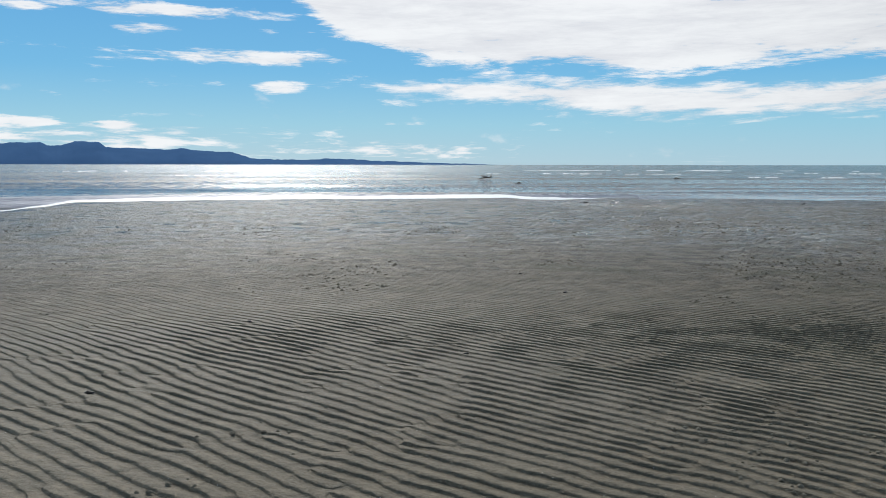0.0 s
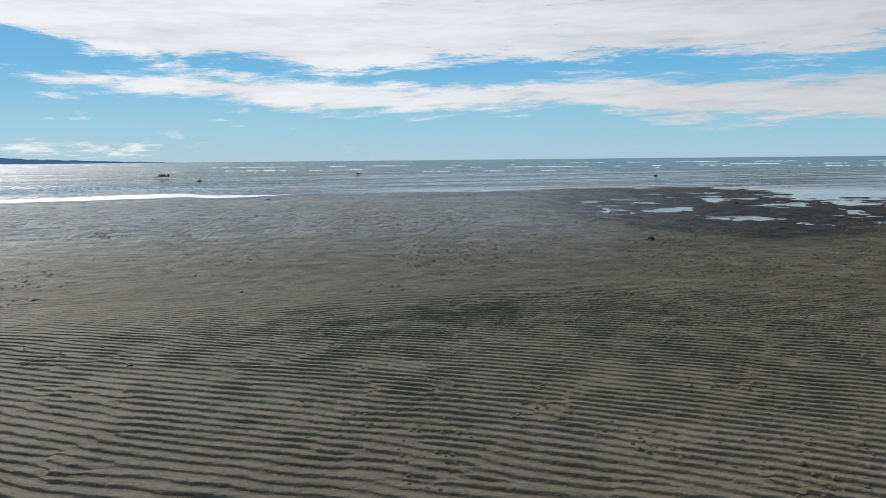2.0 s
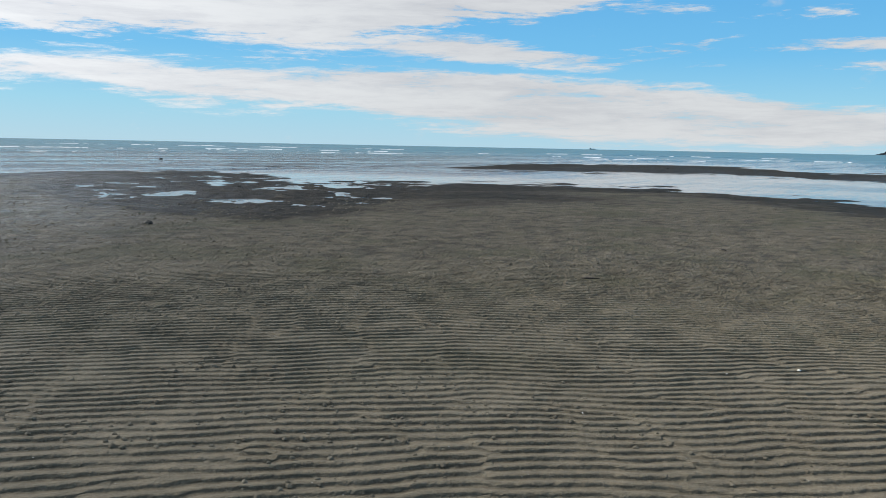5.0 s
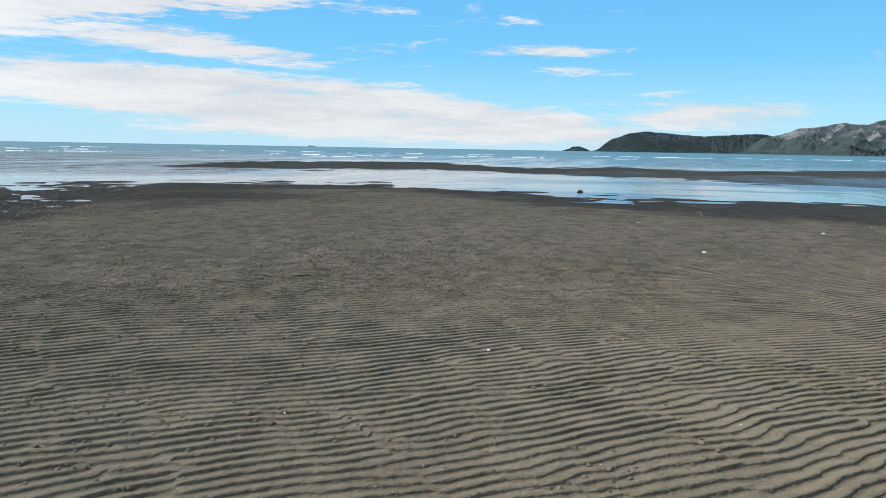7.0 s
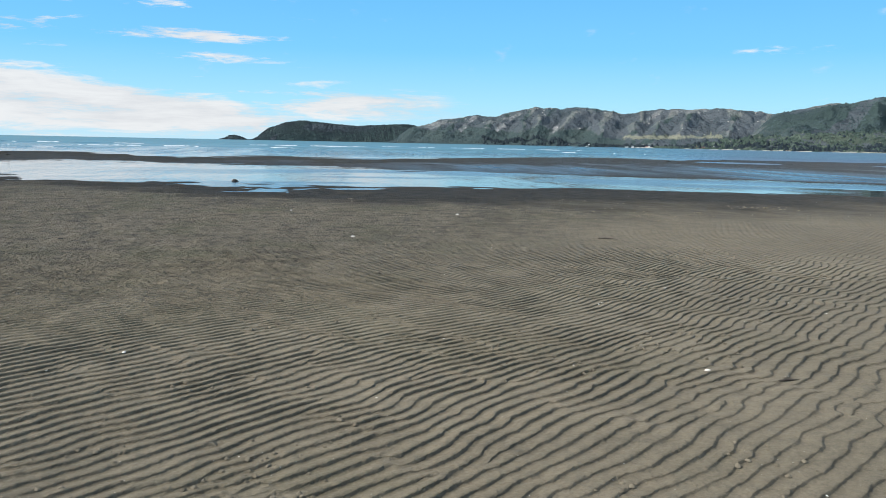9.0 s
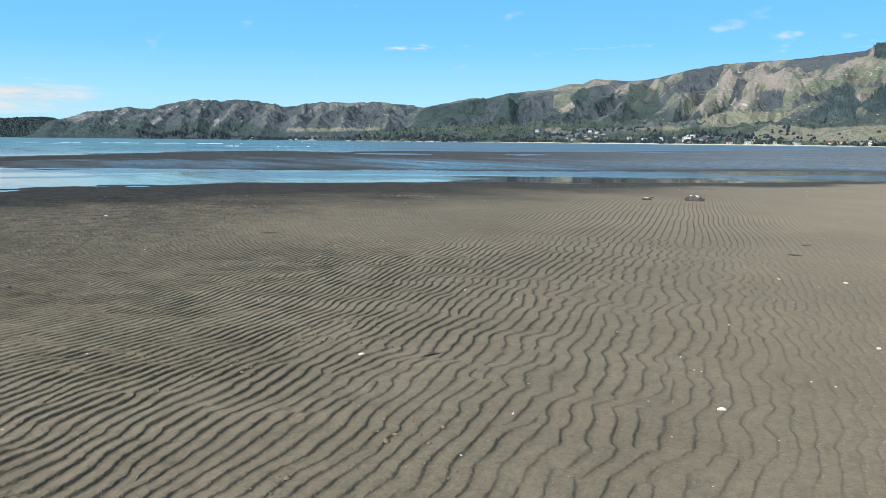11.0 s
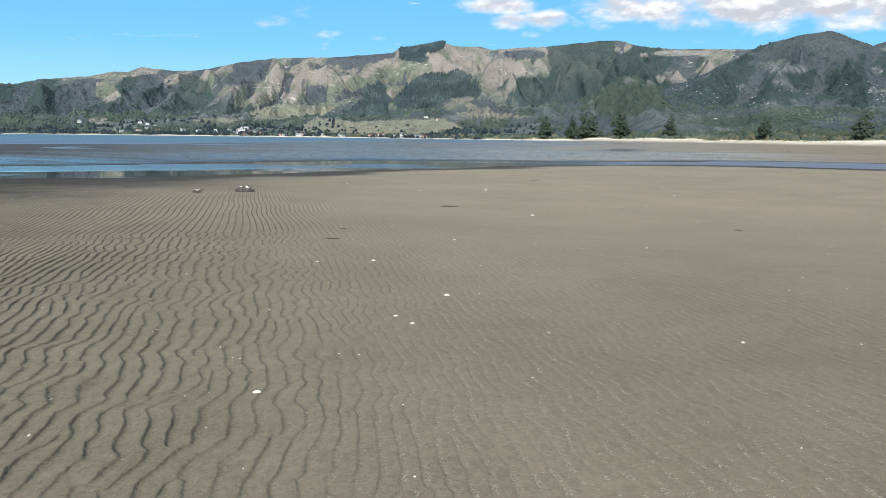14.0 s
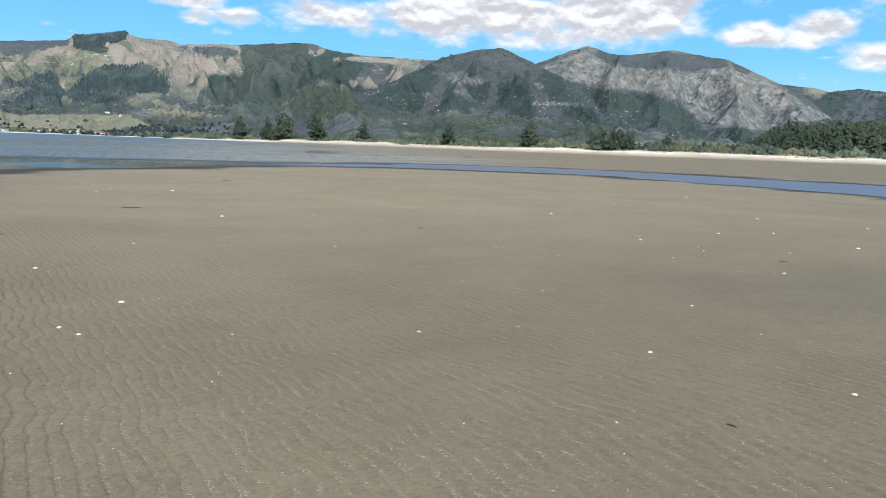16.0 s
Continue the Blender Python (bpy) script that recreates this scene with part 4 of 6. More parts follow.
def scatter(hill, count, weight, seed, lo, hi):
    """Random places on a hill, by a weight per grid point."""
    rng = np.random.default_rng(seed)
    w = (weight[:hill["ns"] - 1, :-1]).clip(0).ravel()
    w = w * (hill["R"][:hill["ns"] - 1, :-1].ravel() / hill["R"].max())
    pick = rng.choice(len(w), count, p=w / w.sum())
    nc = hill["x"].shape[1] - 1
    i, j = pick // nc, pick % nc
    fi, fj = rng.random(count), rng.random(count)
    res = []
    for key in ("x", "y", "z"):
        g = hill[key]
        res.append((g[i, j] * (1 - fj) + g[i, j + 1] * fj) * (1 - fi) + (g[i + 1, j] * (1 - fj) + g[i + 1, j + 1] * fj) * fi)
    pts = np.stack(res, 1)
    return pts, rng.uniform(lo, hi, count) * np.hypot(pts[:, 0], pts[:, 1]) / 2500.0


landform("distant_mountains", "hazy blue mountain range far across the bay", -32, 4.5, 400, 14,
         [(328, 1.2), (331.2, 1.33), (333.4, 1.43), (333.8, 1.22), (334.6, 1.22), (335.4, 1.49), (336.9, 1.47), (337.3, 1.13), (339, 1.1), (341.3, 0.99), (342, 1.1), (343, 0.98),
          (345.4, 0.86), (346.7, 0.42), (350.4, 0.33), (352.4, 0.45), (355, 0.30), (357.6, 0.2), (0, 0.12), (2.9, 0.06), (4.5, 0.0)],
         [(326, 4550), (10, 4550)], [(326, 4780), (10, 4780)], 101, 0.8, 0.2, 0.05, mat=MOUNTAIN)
island = landform("islet", "small dark rocky islet with bush on top", 85.5, 87.4, 60, 12, [(85.5, 0.0), (85.9, 0.12), (86.2, 0.30), (86.6, 0.33), (86.9, 0.25), (87.2, 0.1), (87.4, 0)],
                  [(80, 3950), (95, 3950)], [(80, 4000), (95, 4000)], 111, 0.5, 0.1, 0.1, cover=1.0)
head = landform("headland", "dark bush-covered headland running into the sea", 87.4, 104, 330, 40,
                [(87.4, 0.0), (87.8, 0.12), (88.9, 0.88), (90, 1.25), (91, 1.43), (92, 1.36), (93.4, 1.22), (95, 1.13), (96.5, 1.22), (98.6, 1.33), (100.3, 0.95), (102, 0.7), (104, 0.3)],
                [(80, 3930), (95, 3900), (110, 3780)], [(80, 4050), (110, 3950)], 121, 0.75, 0.35, 0.12, cover=0.95, patches=[])
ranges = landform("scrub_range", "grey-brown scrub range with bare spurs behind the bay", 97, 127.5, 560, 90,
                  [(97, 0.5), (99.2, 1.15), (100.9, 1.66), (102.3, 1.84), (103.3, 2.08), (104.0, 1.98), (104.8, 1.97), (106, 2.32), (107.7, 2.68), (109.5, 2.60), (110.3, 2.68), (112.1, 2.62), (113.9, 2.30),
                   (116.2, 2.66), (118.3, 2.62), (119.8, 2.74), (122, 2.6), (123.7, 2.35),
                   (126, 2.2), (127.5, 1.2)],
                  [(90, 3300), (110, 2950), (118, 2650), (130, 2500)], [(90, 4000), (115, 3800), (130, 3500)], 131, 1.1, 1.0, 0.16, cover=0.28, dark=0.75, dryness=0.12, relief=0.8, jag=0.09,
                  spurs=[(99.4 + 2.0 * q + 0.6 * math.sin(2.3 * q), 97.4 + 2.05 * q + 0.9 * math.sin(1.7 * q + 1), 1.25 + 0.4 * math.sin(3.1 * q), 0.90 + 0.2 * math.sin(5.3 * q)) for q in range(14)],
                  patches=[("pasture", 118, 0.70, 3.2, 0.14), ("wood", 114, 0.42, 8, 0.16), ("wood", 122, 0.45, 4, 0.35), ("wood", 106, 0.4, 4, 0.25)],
                  shapes=[("bush", [(96, -1), (96, 1.2), (98.8, 1.20), (100.2, 0.90), (101.8, 0.80), (103.0, 1.25), (104.8, 1.05), (106.5, 0.85), (108.0, 1.45), (109.3, 1.0), (111.2, 1.3), (112.6, 0.6), (114, 0.45), (114, -1)]),
                          ("rock", [(103.2, 2.0), (103.7, 2.0), (102.9, 1.3), (102.4, 0.8), (102.2, 1.0)]), ("rock", [(106.3, 2.25), (106.8, 2.3), (105.7, 1.4), (105.0, 0.8), (104.9, 1.1)]),
                          ("rock", [(116.1, 2.5), (116.5, 2.5), (115.3, 1.6), (115.0, 1.6)]), ("rock", [(99.6, 1.2), (101.6, 1.7), (101.2, 1.25), (100.2, 1.0)]),
                          ("rock", [(117.2, 2.6), (119.6, 2.68), (119.4, 2.45), (117.4, 2.4)]), ("rock", [(109.2, 1.5), (109.6, 1.6), (109.0, 0.8), (108.7, 0.8)]),
                          ("pasture", [(113.4, 0.55), (120.6, 0.72), (120.4, 0.95), (114.0, 0.78)])])
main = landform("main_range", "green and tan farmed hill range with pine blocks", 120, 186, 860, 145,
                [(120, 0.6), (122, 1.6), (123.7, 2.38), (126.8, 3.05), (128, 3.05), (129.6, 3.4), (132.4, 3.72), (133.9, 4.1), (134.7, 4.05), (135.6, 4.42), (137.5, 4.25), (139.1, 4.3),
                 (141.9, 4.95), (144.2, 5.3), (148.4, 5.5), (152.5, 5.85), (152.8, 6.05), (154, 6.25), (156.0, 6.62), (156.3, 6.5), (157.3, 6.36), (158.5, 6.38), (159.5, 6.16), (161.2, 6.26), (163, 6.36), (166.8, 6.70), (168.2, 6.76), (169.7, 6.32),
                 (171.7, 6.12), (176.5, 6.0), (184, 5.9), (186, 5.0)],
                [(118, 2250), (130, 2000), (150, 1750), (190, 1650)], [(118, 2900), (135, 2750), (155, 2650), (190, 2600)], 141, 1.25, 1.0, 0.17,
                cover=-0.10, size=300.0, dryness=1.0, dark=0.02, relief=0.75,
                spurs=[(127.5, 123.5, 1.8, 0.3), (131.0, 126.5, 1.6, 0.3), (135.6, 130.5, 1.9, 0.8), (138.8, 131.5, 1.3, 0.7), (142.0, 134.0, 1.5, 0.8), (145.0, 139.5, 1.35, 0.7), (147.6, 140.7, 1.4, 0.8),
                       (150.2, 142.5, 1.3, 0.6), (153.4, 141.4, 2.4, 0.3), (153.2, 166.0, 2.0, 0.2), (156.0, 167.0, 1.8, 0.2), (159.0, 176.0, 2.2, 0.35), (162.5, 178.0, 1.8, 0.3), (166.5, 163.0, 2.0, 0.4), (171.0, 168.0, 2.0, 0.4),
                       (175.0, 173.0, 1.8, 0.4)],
                patches=[("dry", 146, 4.0, 6.5, 1.6), ("dry", 160.5, 5.2, 3.2, 1.0), ("dry", 153.5, 4.4, 2.6, 1.0), ("dry", 139.5, 3.4, 2.5, 0.7),
                         ("wood", 127.5, 2.0, 5.2, 1.1), ("wood", 135.6, 2.9, 1.6, 0.8), ("wood", 168.5, 5.2, 4.4, 1.3), ("wood", 167, 3.6, 5, 1.0), ("scrub", 161.6, 5.8, 2.2, 0.22),
                         ("rock", 172.5, 5.8, 2.2, 0.22), ("wood", 164.5, 2.6, 3.0, 0.6), ("wood", 173, 2.2, 7, 1.6), ("rock", 158.6, 5.7, 1.3, 0.2), ("rock", 162.0, 4.7, 1.2, 0.3)],
                shapes=[("dry", [(132.7, 3.3), (133.3, 3.5), (134.4, 2.5), (133.5, 2.0), (132.7, 2.4)]), ("dry", [(130.3, 3.4), (134, 4.2), (137, 4.4), (136.5, 4.0), (133.5, 3.6)]),
                        ("scrub", [(141.5, 5.3), (144.2, 5.6), (143.6, 3.6), (141.5, 3.4)]), ("scrub", [(148.3, 5.9), (152.8, 6.4), (152.6, 5.6), (150.6, 5.0), (149.0, 4.6)]),
                        ("scrub", [(146.4, 3.5), (147.9, 3.5), (147.8, 2.4), (146.4, 2.3)]), ("bush", [(138.0, 4.1), (139.8, 3.7), (140.2, 2.5), (139.3, 1.6), (137.4, 1.6)]),
                        ("pasture", [(141.7, 1.3), (144.5, 2.2), (148.5, 2.1), (147.2, 1.2)]), ("bush", [(163.1, 7), (163.5, 5.3), (164.0, 4.2), (160.6, 3.1), (162, 2.0), (168, 2.0), (168, 7)]),
                        ("pines", [(150.6, 3.6), (151.7, 3.5), (152.3, 2.6), (151.8, 1.5), (149.6, 1.4), (149.5, 2.0), (150.4, 2.6)]),
                        ("pines", [(152.3, 2.5), (153.9, 3.9), (154.7, 4.3), (156.1, 4.45), (157.2, 4.55), (158.5, 3.9), (158.8, 3.1), (158.0, 2.0), (152.8, 2.0)]),
                        ("pines", [(152.8, 6.6), (156.1, 7.2), (156.0, 6.1), (154.7, 5.8), (155.0, 5.1), (153.4, 5.3), (152.9, 5.5)])])
foot = landform("foothills", "low green foothills with pasture, trees and houses", 116, 212, 940, 80,
                [(116, 0.15), (119, 0.55), (124, 0.95), (128, 1.15), (133, 1.35), (137, 1.5), (142, 1.55), (147, 1.40), (151, 1.5), (153, 1.65), (155, 2.2), (157.6, 2.95), (159.7, 2.6), (161.2, 2.2), (163, 2.3), (165, 2.6), (167, 3.3), (169, 4.4), (170.8, 4.0), (172.7, 2.6), (176, 2.2),
                 (181, 2.35), (186, 2.1), (191, 1.7), (196, 1.1), (202, 0.9), (208, 0.7), (212, 0.3)],
                [(114, 2000), (118, 1950), (122, 1640), (126, 1400), (135, 1185), (150, 930), (160, 680), (172, 460), (190, 370), (215, 520)],
                [(114, 2300), (135, 1900), (150, 1600), (165, 1350), (190, 1150), (215, 1100)], 181, 1.1, 0.8, 0.12, cover=0.22, size=170.0, dryness=0.15, lush=0.9, jag=0.30,
                patches=[("pasture", 144, 1.3, 1.2, 0.2), ("dry", 132.5, 0.9, 1.0, 0.25), ("pasture", 140.5, 1.0, 1.2, 0.18),
                         ("wood", 127, 0.6, 4.5, 0.4), ("wood", 134.5, 1.2, 3, 0.25), ("rock", 134, 0.55, 0.7, 0.12), ("pasture", 195, 0.45, 4.5, 0.30), ("pasture", 160, 1.6, 1.6, 0.2),
                         ("dry", 157.8, 2.3, 2.2, 0.55), ("wood", 169, 2.8, 3.4, 1.6), ("wood", 182, 1.3, 8, 0.5)],
                shapes=[("pasture", [(145.4, 0.25), (147.2, 1.3), (149.7, 1.05), (153, 1.25), (156.3, 1.35), (157.8, 0.6), (154, 0.15), (151.5, 0.12)])])
knob = landform("bush_hill", "steep dark bush-covered hill with rocky clearings", 165, 196, 520, 110,
                [(165, 0.8), (168, 2.2), (170.5, 3.3), (172, 3.7), (173.3, 4.1), (175, 5.0), (177.4, 6.2), (180, 6.85), (181.6, 6.97), (182.8, 6.45), (184, 5.95), (186.1, 4.9), (188, 4.3), (190, 3.8),
                 (193, 2.7), (196, 1.2)],
                [(160, 1250), (200, 1200)], [(160, 1850), (200, 1850)], 151, 1.2, 0.6, 0.13, cover=0.75, dark=0.0,
                spurs=[(177.0, 171.5, 2.2, 0.4), (180.8, 177.5, 2.2, 0.4), (182.0, 184.5, 2.0, 0.5), (184.5, 190.0, 1.8, 0.5)],
                patches=[("scrub", 180, 5.6, 4.5, 1.2), ("rock", 178.5, 4.9, 1.0, 0.40), ("rock", 179.9, 4.6, 0.7, 0.22), ("rock", 185.5, 3.2, 1.6, 0.22), ("rock", 178.0, 2.1, 1.0, 0.40), ("rock", 184.3, 4.4, 0.5, 0.25),
                         ("rock", 176.4, 3.6, 0.4, 0.3), ("wood", 174, 3.0, 4, 0.9)])
crag = landform("rocky_hill", "grey rocky hill with bare slopes and bush below", 181, 209, 520, 120,
                [(181, 3.0), (182.5, 5.2), (184, 5.95), (186, 6.75), (187.5, 7.22), (189.1, 6.75), (190.2, 6.62), (193.2, 7.0), (194.7, 6.7), (196.9, 6.34), (198.7, 5.45), (200.2, 4.8),
                 (201.6, 4.15), (203, 2.95), (204.4, 2.1), (206.5, 1.4), (209, 0.6)],
                [(175, 1500), (215, 1450)], [(175, 2300), (215, 2200)], 161, 1.15, 0.65, 0.15, cover=-0.55, dark=0.25,
                spurs=[(187.5, 184.0, 2.0, 0.4), (190.2, 189.0, 1.6, 0.5), (193.2, 192.5, 1.8, 0.4), (196.5, 198.0, 2.0, 0.5), (199.5, 202.5, 1.8, 0.4)],
                patches=[("scrub", 192, 6.2, 4, 0.5), ("wood", 199, 1.2, 8, 0.6)],
                shapes=[("rock", [(184, 5.6), (187.4, 6.9), (189.4, 5.9), (193, 5.5), (197, 5.8), (200, 4.6), (203.4, 2.6), (199, 1.8), (195.4, 2.2), (193.7, 3.7), (190.8, 4.3), (186.3, 4.7)]),
                        ("bush", [(181, 4.6), (186.3, 4.5), (190.8, 4.1), (193.6, 3.5), (195.4, 2.0), (195.4, 0.5), (181, 0.5)])])
back = landform("back_hills", "low far green hills behind the rocky hill", 198, 226, 260, 30,
                [(198, 4.4), (200.2, 4.73), (202.2, 4.55), (203.2, 4.27), (204.8, 4.48), (206.3, 4.27), (210, 4.0), (216, 3.2), (222, 2.0), (226, 1.0)],
                [(190, 2700), (230, 2500)], [(190, 3700), (230, 3500)], 171, 1.3, 0.5, 0.12, cover=0.25, dark=0.4, patches=[("wood", 206, 3.3, 4, 0.9), ("dry", 201.5, 4.5, 2, 0.3)])

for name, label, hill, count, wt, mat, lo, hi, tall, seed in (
        ("woodland", "dense dark bush on the headland", head, 5500, head["wood"], BUSH_SHADED, 1.2, 2.6, 0.7, 1),
        ("woodland", "dark bush on the small islet", island, 260, island["wood"], BUSH_SHADED, 1.2, 2.6, 0.8, 2),
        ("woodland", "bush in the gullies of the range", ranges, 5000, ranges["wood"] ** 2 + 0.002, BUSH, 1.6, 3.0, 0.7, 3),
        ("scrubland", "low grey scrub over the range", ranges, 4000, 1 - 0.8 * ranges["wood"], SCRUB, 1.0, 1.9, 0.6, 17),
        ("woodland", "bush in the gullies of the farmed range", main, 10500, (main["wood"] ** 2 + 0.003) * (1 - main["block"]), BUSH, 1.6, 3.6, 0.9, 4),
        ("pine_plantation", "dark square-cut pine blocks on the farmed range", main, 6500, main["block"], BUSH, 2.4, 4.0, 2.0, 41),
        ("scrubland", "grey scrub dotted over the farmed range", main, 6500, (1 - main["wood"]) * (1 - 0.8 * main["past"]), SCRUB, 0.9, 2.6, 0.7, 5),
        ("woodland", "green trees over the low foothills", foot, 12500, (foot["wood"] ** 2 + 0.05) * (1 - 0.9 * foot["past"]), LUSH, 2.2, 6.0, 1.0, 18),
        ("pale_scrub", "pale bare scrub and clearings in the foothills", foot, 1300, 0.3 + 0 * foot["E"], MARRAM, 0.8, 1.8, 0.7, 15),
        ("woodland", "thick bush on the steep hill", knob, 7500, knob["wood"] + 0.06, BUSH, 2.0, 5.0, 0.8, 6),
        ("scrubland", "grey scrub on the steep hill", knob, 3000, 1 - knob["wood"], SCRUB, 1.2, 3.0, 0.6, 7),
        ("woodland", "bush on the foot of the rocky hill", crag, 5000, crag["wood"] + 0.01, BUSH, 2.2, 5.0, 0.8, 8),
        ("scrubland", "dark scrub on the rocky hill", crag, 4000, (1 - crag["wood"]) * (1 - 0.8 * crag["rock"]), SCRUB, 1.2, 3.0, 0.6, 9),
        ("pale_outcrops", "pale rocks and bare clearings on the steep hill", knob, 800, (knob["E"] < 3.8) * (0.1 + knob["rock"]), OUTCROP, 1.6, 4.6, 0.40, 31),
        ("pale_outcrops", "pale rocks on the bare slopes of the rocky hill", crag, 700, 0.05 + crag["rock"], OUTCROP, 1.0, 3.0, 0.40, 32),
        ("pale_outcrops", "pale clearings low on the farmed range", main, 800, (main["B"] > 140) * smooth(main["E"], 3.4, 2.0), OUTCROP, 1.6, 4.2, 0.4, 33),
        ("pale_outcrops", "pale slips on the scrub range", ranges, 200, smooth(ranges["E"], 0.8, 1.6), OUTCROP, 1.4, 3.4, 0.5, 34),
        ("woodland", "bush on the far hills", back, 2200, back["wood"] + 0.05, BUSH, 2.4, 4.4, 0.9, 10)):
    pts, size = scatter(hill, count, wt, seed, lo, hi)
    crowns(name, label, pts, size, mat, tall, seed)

# ---------------------------------------------------------------- along the shore
rng = random.Random(5)


def pine_tree(height, spread, seed, label):
    """A shore pine: a tapering trunk, limbs, and a ragged crown of needle clumps in uneven tiers."""
    rg = random.Random(seed)
    tree = tagged(new("pine_tree"), label, "tree", "pines along the shore")
    bm = bmesh.new()
    lean = (rg.uniform(-0.3, 0.3), rg.uniform(-0.3, 0.3))
    tube(bm, [(lean[0] * t * t, lean[1] * t * t, t * height * 0.95 - 0.3) for t in (0, 0.2, 0.45, 0.7, 1)], [height * q for q in (0.026, 0.022, 0.016, 0.010, 0.003)])
    for i in range(9):
        t = rg.uniform(0.15, 0.8)
        a = rg.uniform(0, 6.28)
        w = spread * (1.05 - t) * 0.9
        z = t * height
        tube(bm, [(0, 0, z), (w * 0.5 * math.cos(a), w * 0.5 * math.sin(a), z + 0.25), (w * math.cos(a), w * math.sin(a), z + 0.1)], [0.11, 0.07, 0.02], 5)
    part("trunk", bm, BARK, tree)
    places, sizes = [], []
    tiers = 13
    for i in range(tiers):
        t = i / (tiers - 1)
        w = spread * (1 - t ** 1.6) ** 0.8 * rg.uniform(0.55, 1.15) * (0.6 + 0.4 * min(1, t * 4)) + 0.25
        z = height * (0.10 + 0.86 * t)
        bx, by = rg.uniform(-0.28, 0.28) * spread, rg.uniform(-0.28, 0.28) * spread
        for j in range(max(5, int(26 * (1 - t) + 7))):
            if rg.random() < 0.08:
                continue
            a, q = rg.uniform(0, 6.28), w * math.sqrt(rg.uniform(0.05, 1))
            places.append((bx + q * math.cos(a), by + q * math.sin(a), z + rg.uniform(-0.35, 0.35) - 0.12 * q))
            sizes.append(rg.uniform(0.42, 0.85) * (1.15 - 0.6 * t) * height / 11)
    c = crowns("crown", "", np.array(places), np.array(sizes), PINE, 0.85, seed)
    del c["kind"], c["category"]
    c.parent = tree
    return tree


PINE_LABEL = "dark green shore pine behind the pale dunes"
models = [pine_tree(12, 3.6, 1, PINE_LABEL), pine_tree(9.5, 3.0, 2, PINE_LABEL), pine_tree(13, 5.0, 3, PINE_LABEL)]


def behind_beach(b, extra):
    r = float(bear(BEACH, np.array([b % 360 if b % 360 < 326 else b - 360]))[0]) + extra
    return lie(b, r)


# bearing, height of the crown's top in metres, model
PINES = [(163.4, 17.5, 1), (165.2, 16, 0), (166.1, 20, 0), (166.6, 18, 2), (168.6, 17.5, 0), (168.9, 13, 1), (172.0, 13, 1), (178.0, 10.5, 1), (184.0, 12.0, 2), (183.6, 9.5, 1),
         (188.2, 8, 1), (188.9, 10.2, 0), (189.6, 10.5, 0), (190.2, 9.8, 2), (190.9, 7.5, 1), (193.4, 7.6, 1), (153.3, 9, 1), (147.8, 10, 2), (146.6, 8, 2)]
first = set()
for b, h, i in PINES:
    base = (12, 9.5, 13)[i]
    at = behind_beach(b, rng.uniform(22, 34))
    f = 1.0 * h / base
    m = Matrix.Translation(at) @ Matrix.Rotation(rng.uniform(0, 6.28), 4, "Z")
    if i in first:
        t = copy_thing(models[i], m)
    else:
        first.add(i)
        t = models[i]
        t.matrix_basis = m
    t.scale = (f * rng.uniform(0.9, 1.15), f * rng.uniform(0.9, 1.15), f)

# the wooded rise
R = np.random.default_rng(8)
bb, rr = R.uniform(198.2, 216, 2600), R.uniform(345, 480, 2600)
x, y = rr * np.sin(np.radians(bb)), rr * np.cos(np.radians(bb))
env = smooth(bb, 197.6, 201.5)
zz = bed(x, y)[0] + env * smooth(rr, 340, 470) * 7
hgt = (2.2 + 3.2 * env) * R.uniform(0.6, 1.25, 2600) * smooth(rr, 335, 380)
crowns("pine_wood", "dense dark pine wood on a low rise behind the beach", *clumped(np.stack([x, y, zz], 1), hgt * 0.5 + 0.5, 7, 0.75, 0.46, 3.2, 12), PINE, 0.9, 12)
b = np.linspace(196.5, 222, 90)
rr = np.linspace(335, 560, 16)
B2, R2 = np.meshgrid(b, rr)
x, y = R2 * np.sin(np.radians(B2)), R2 * np.cos(np.radians(B2))
z = bed(x, y)[0] + smooth(B2, 197.6, 201.5) * smooth(R2, 340, 470) * 7.2 - 0.15
one = np.ones_like(z)
rise = mesh_np("wooded_rise", np.stack([x, y, z], -1).reshape(-1, 3), grid_faces(16, 90), HILL, True, {"wood": one, "rock": 0 * one, "dry": 0 * one, "pasture": 0 * one, "gully": 0 * one, "lush": 0 * one, "crest": 0 * one})
tagged(rise, "low rise under the pine wood", "hill", kind="structure")

# shrubs, flax and grass along the dunes
N = 5200
bb = R.uniform(124, 222, N)
off = 16 + R.gamma(2.0, 14.0, N)
rr = bear(BEACH, bb) + off * np.maximum(1, bear(BEACH, bb) / 420)
dens = smooth(fbm(bb * 0.55, bb * 0, 3, 61) + 0.35 * fbm(bb * 2.5, bb * 0, 2, 63), -0.35, 0.25)
keep = R.random(N) < (0.25 + 0.75 * dens)
bb, rr, off, dens = bb[keep], rr[keep], off[keep], dens[keep]
x, y = rr * np.sin(np.radians(bb)), rr * np.cos(np.radians(bb))
size = R.uniform(0.6, 2.0, len(bb)) * (0.60 + 0.85 * dens) * np.clip(off / 24, 0.5, 1.7)
pts = np.stack([x, y, bed(x, y)[0]], 1)
half = R.random(len(bb)) < 0.55
crowns("shore_shrubs", "mixed green and brown shrubs behind the dunes", *clumped(pts[half], size[half], 5, 0.9, 0.5, 0, 21), DUNEBUSH, 1.0, 21, "shrub")
crowns("shore_shrubs", "dark evergreen shrubs behind the dunes", *clumped(pts[~half], size[~half] * 1.1, 5, 0.8, 0.5, 0, 22), LUSH, 1.0, 22, "shrub")
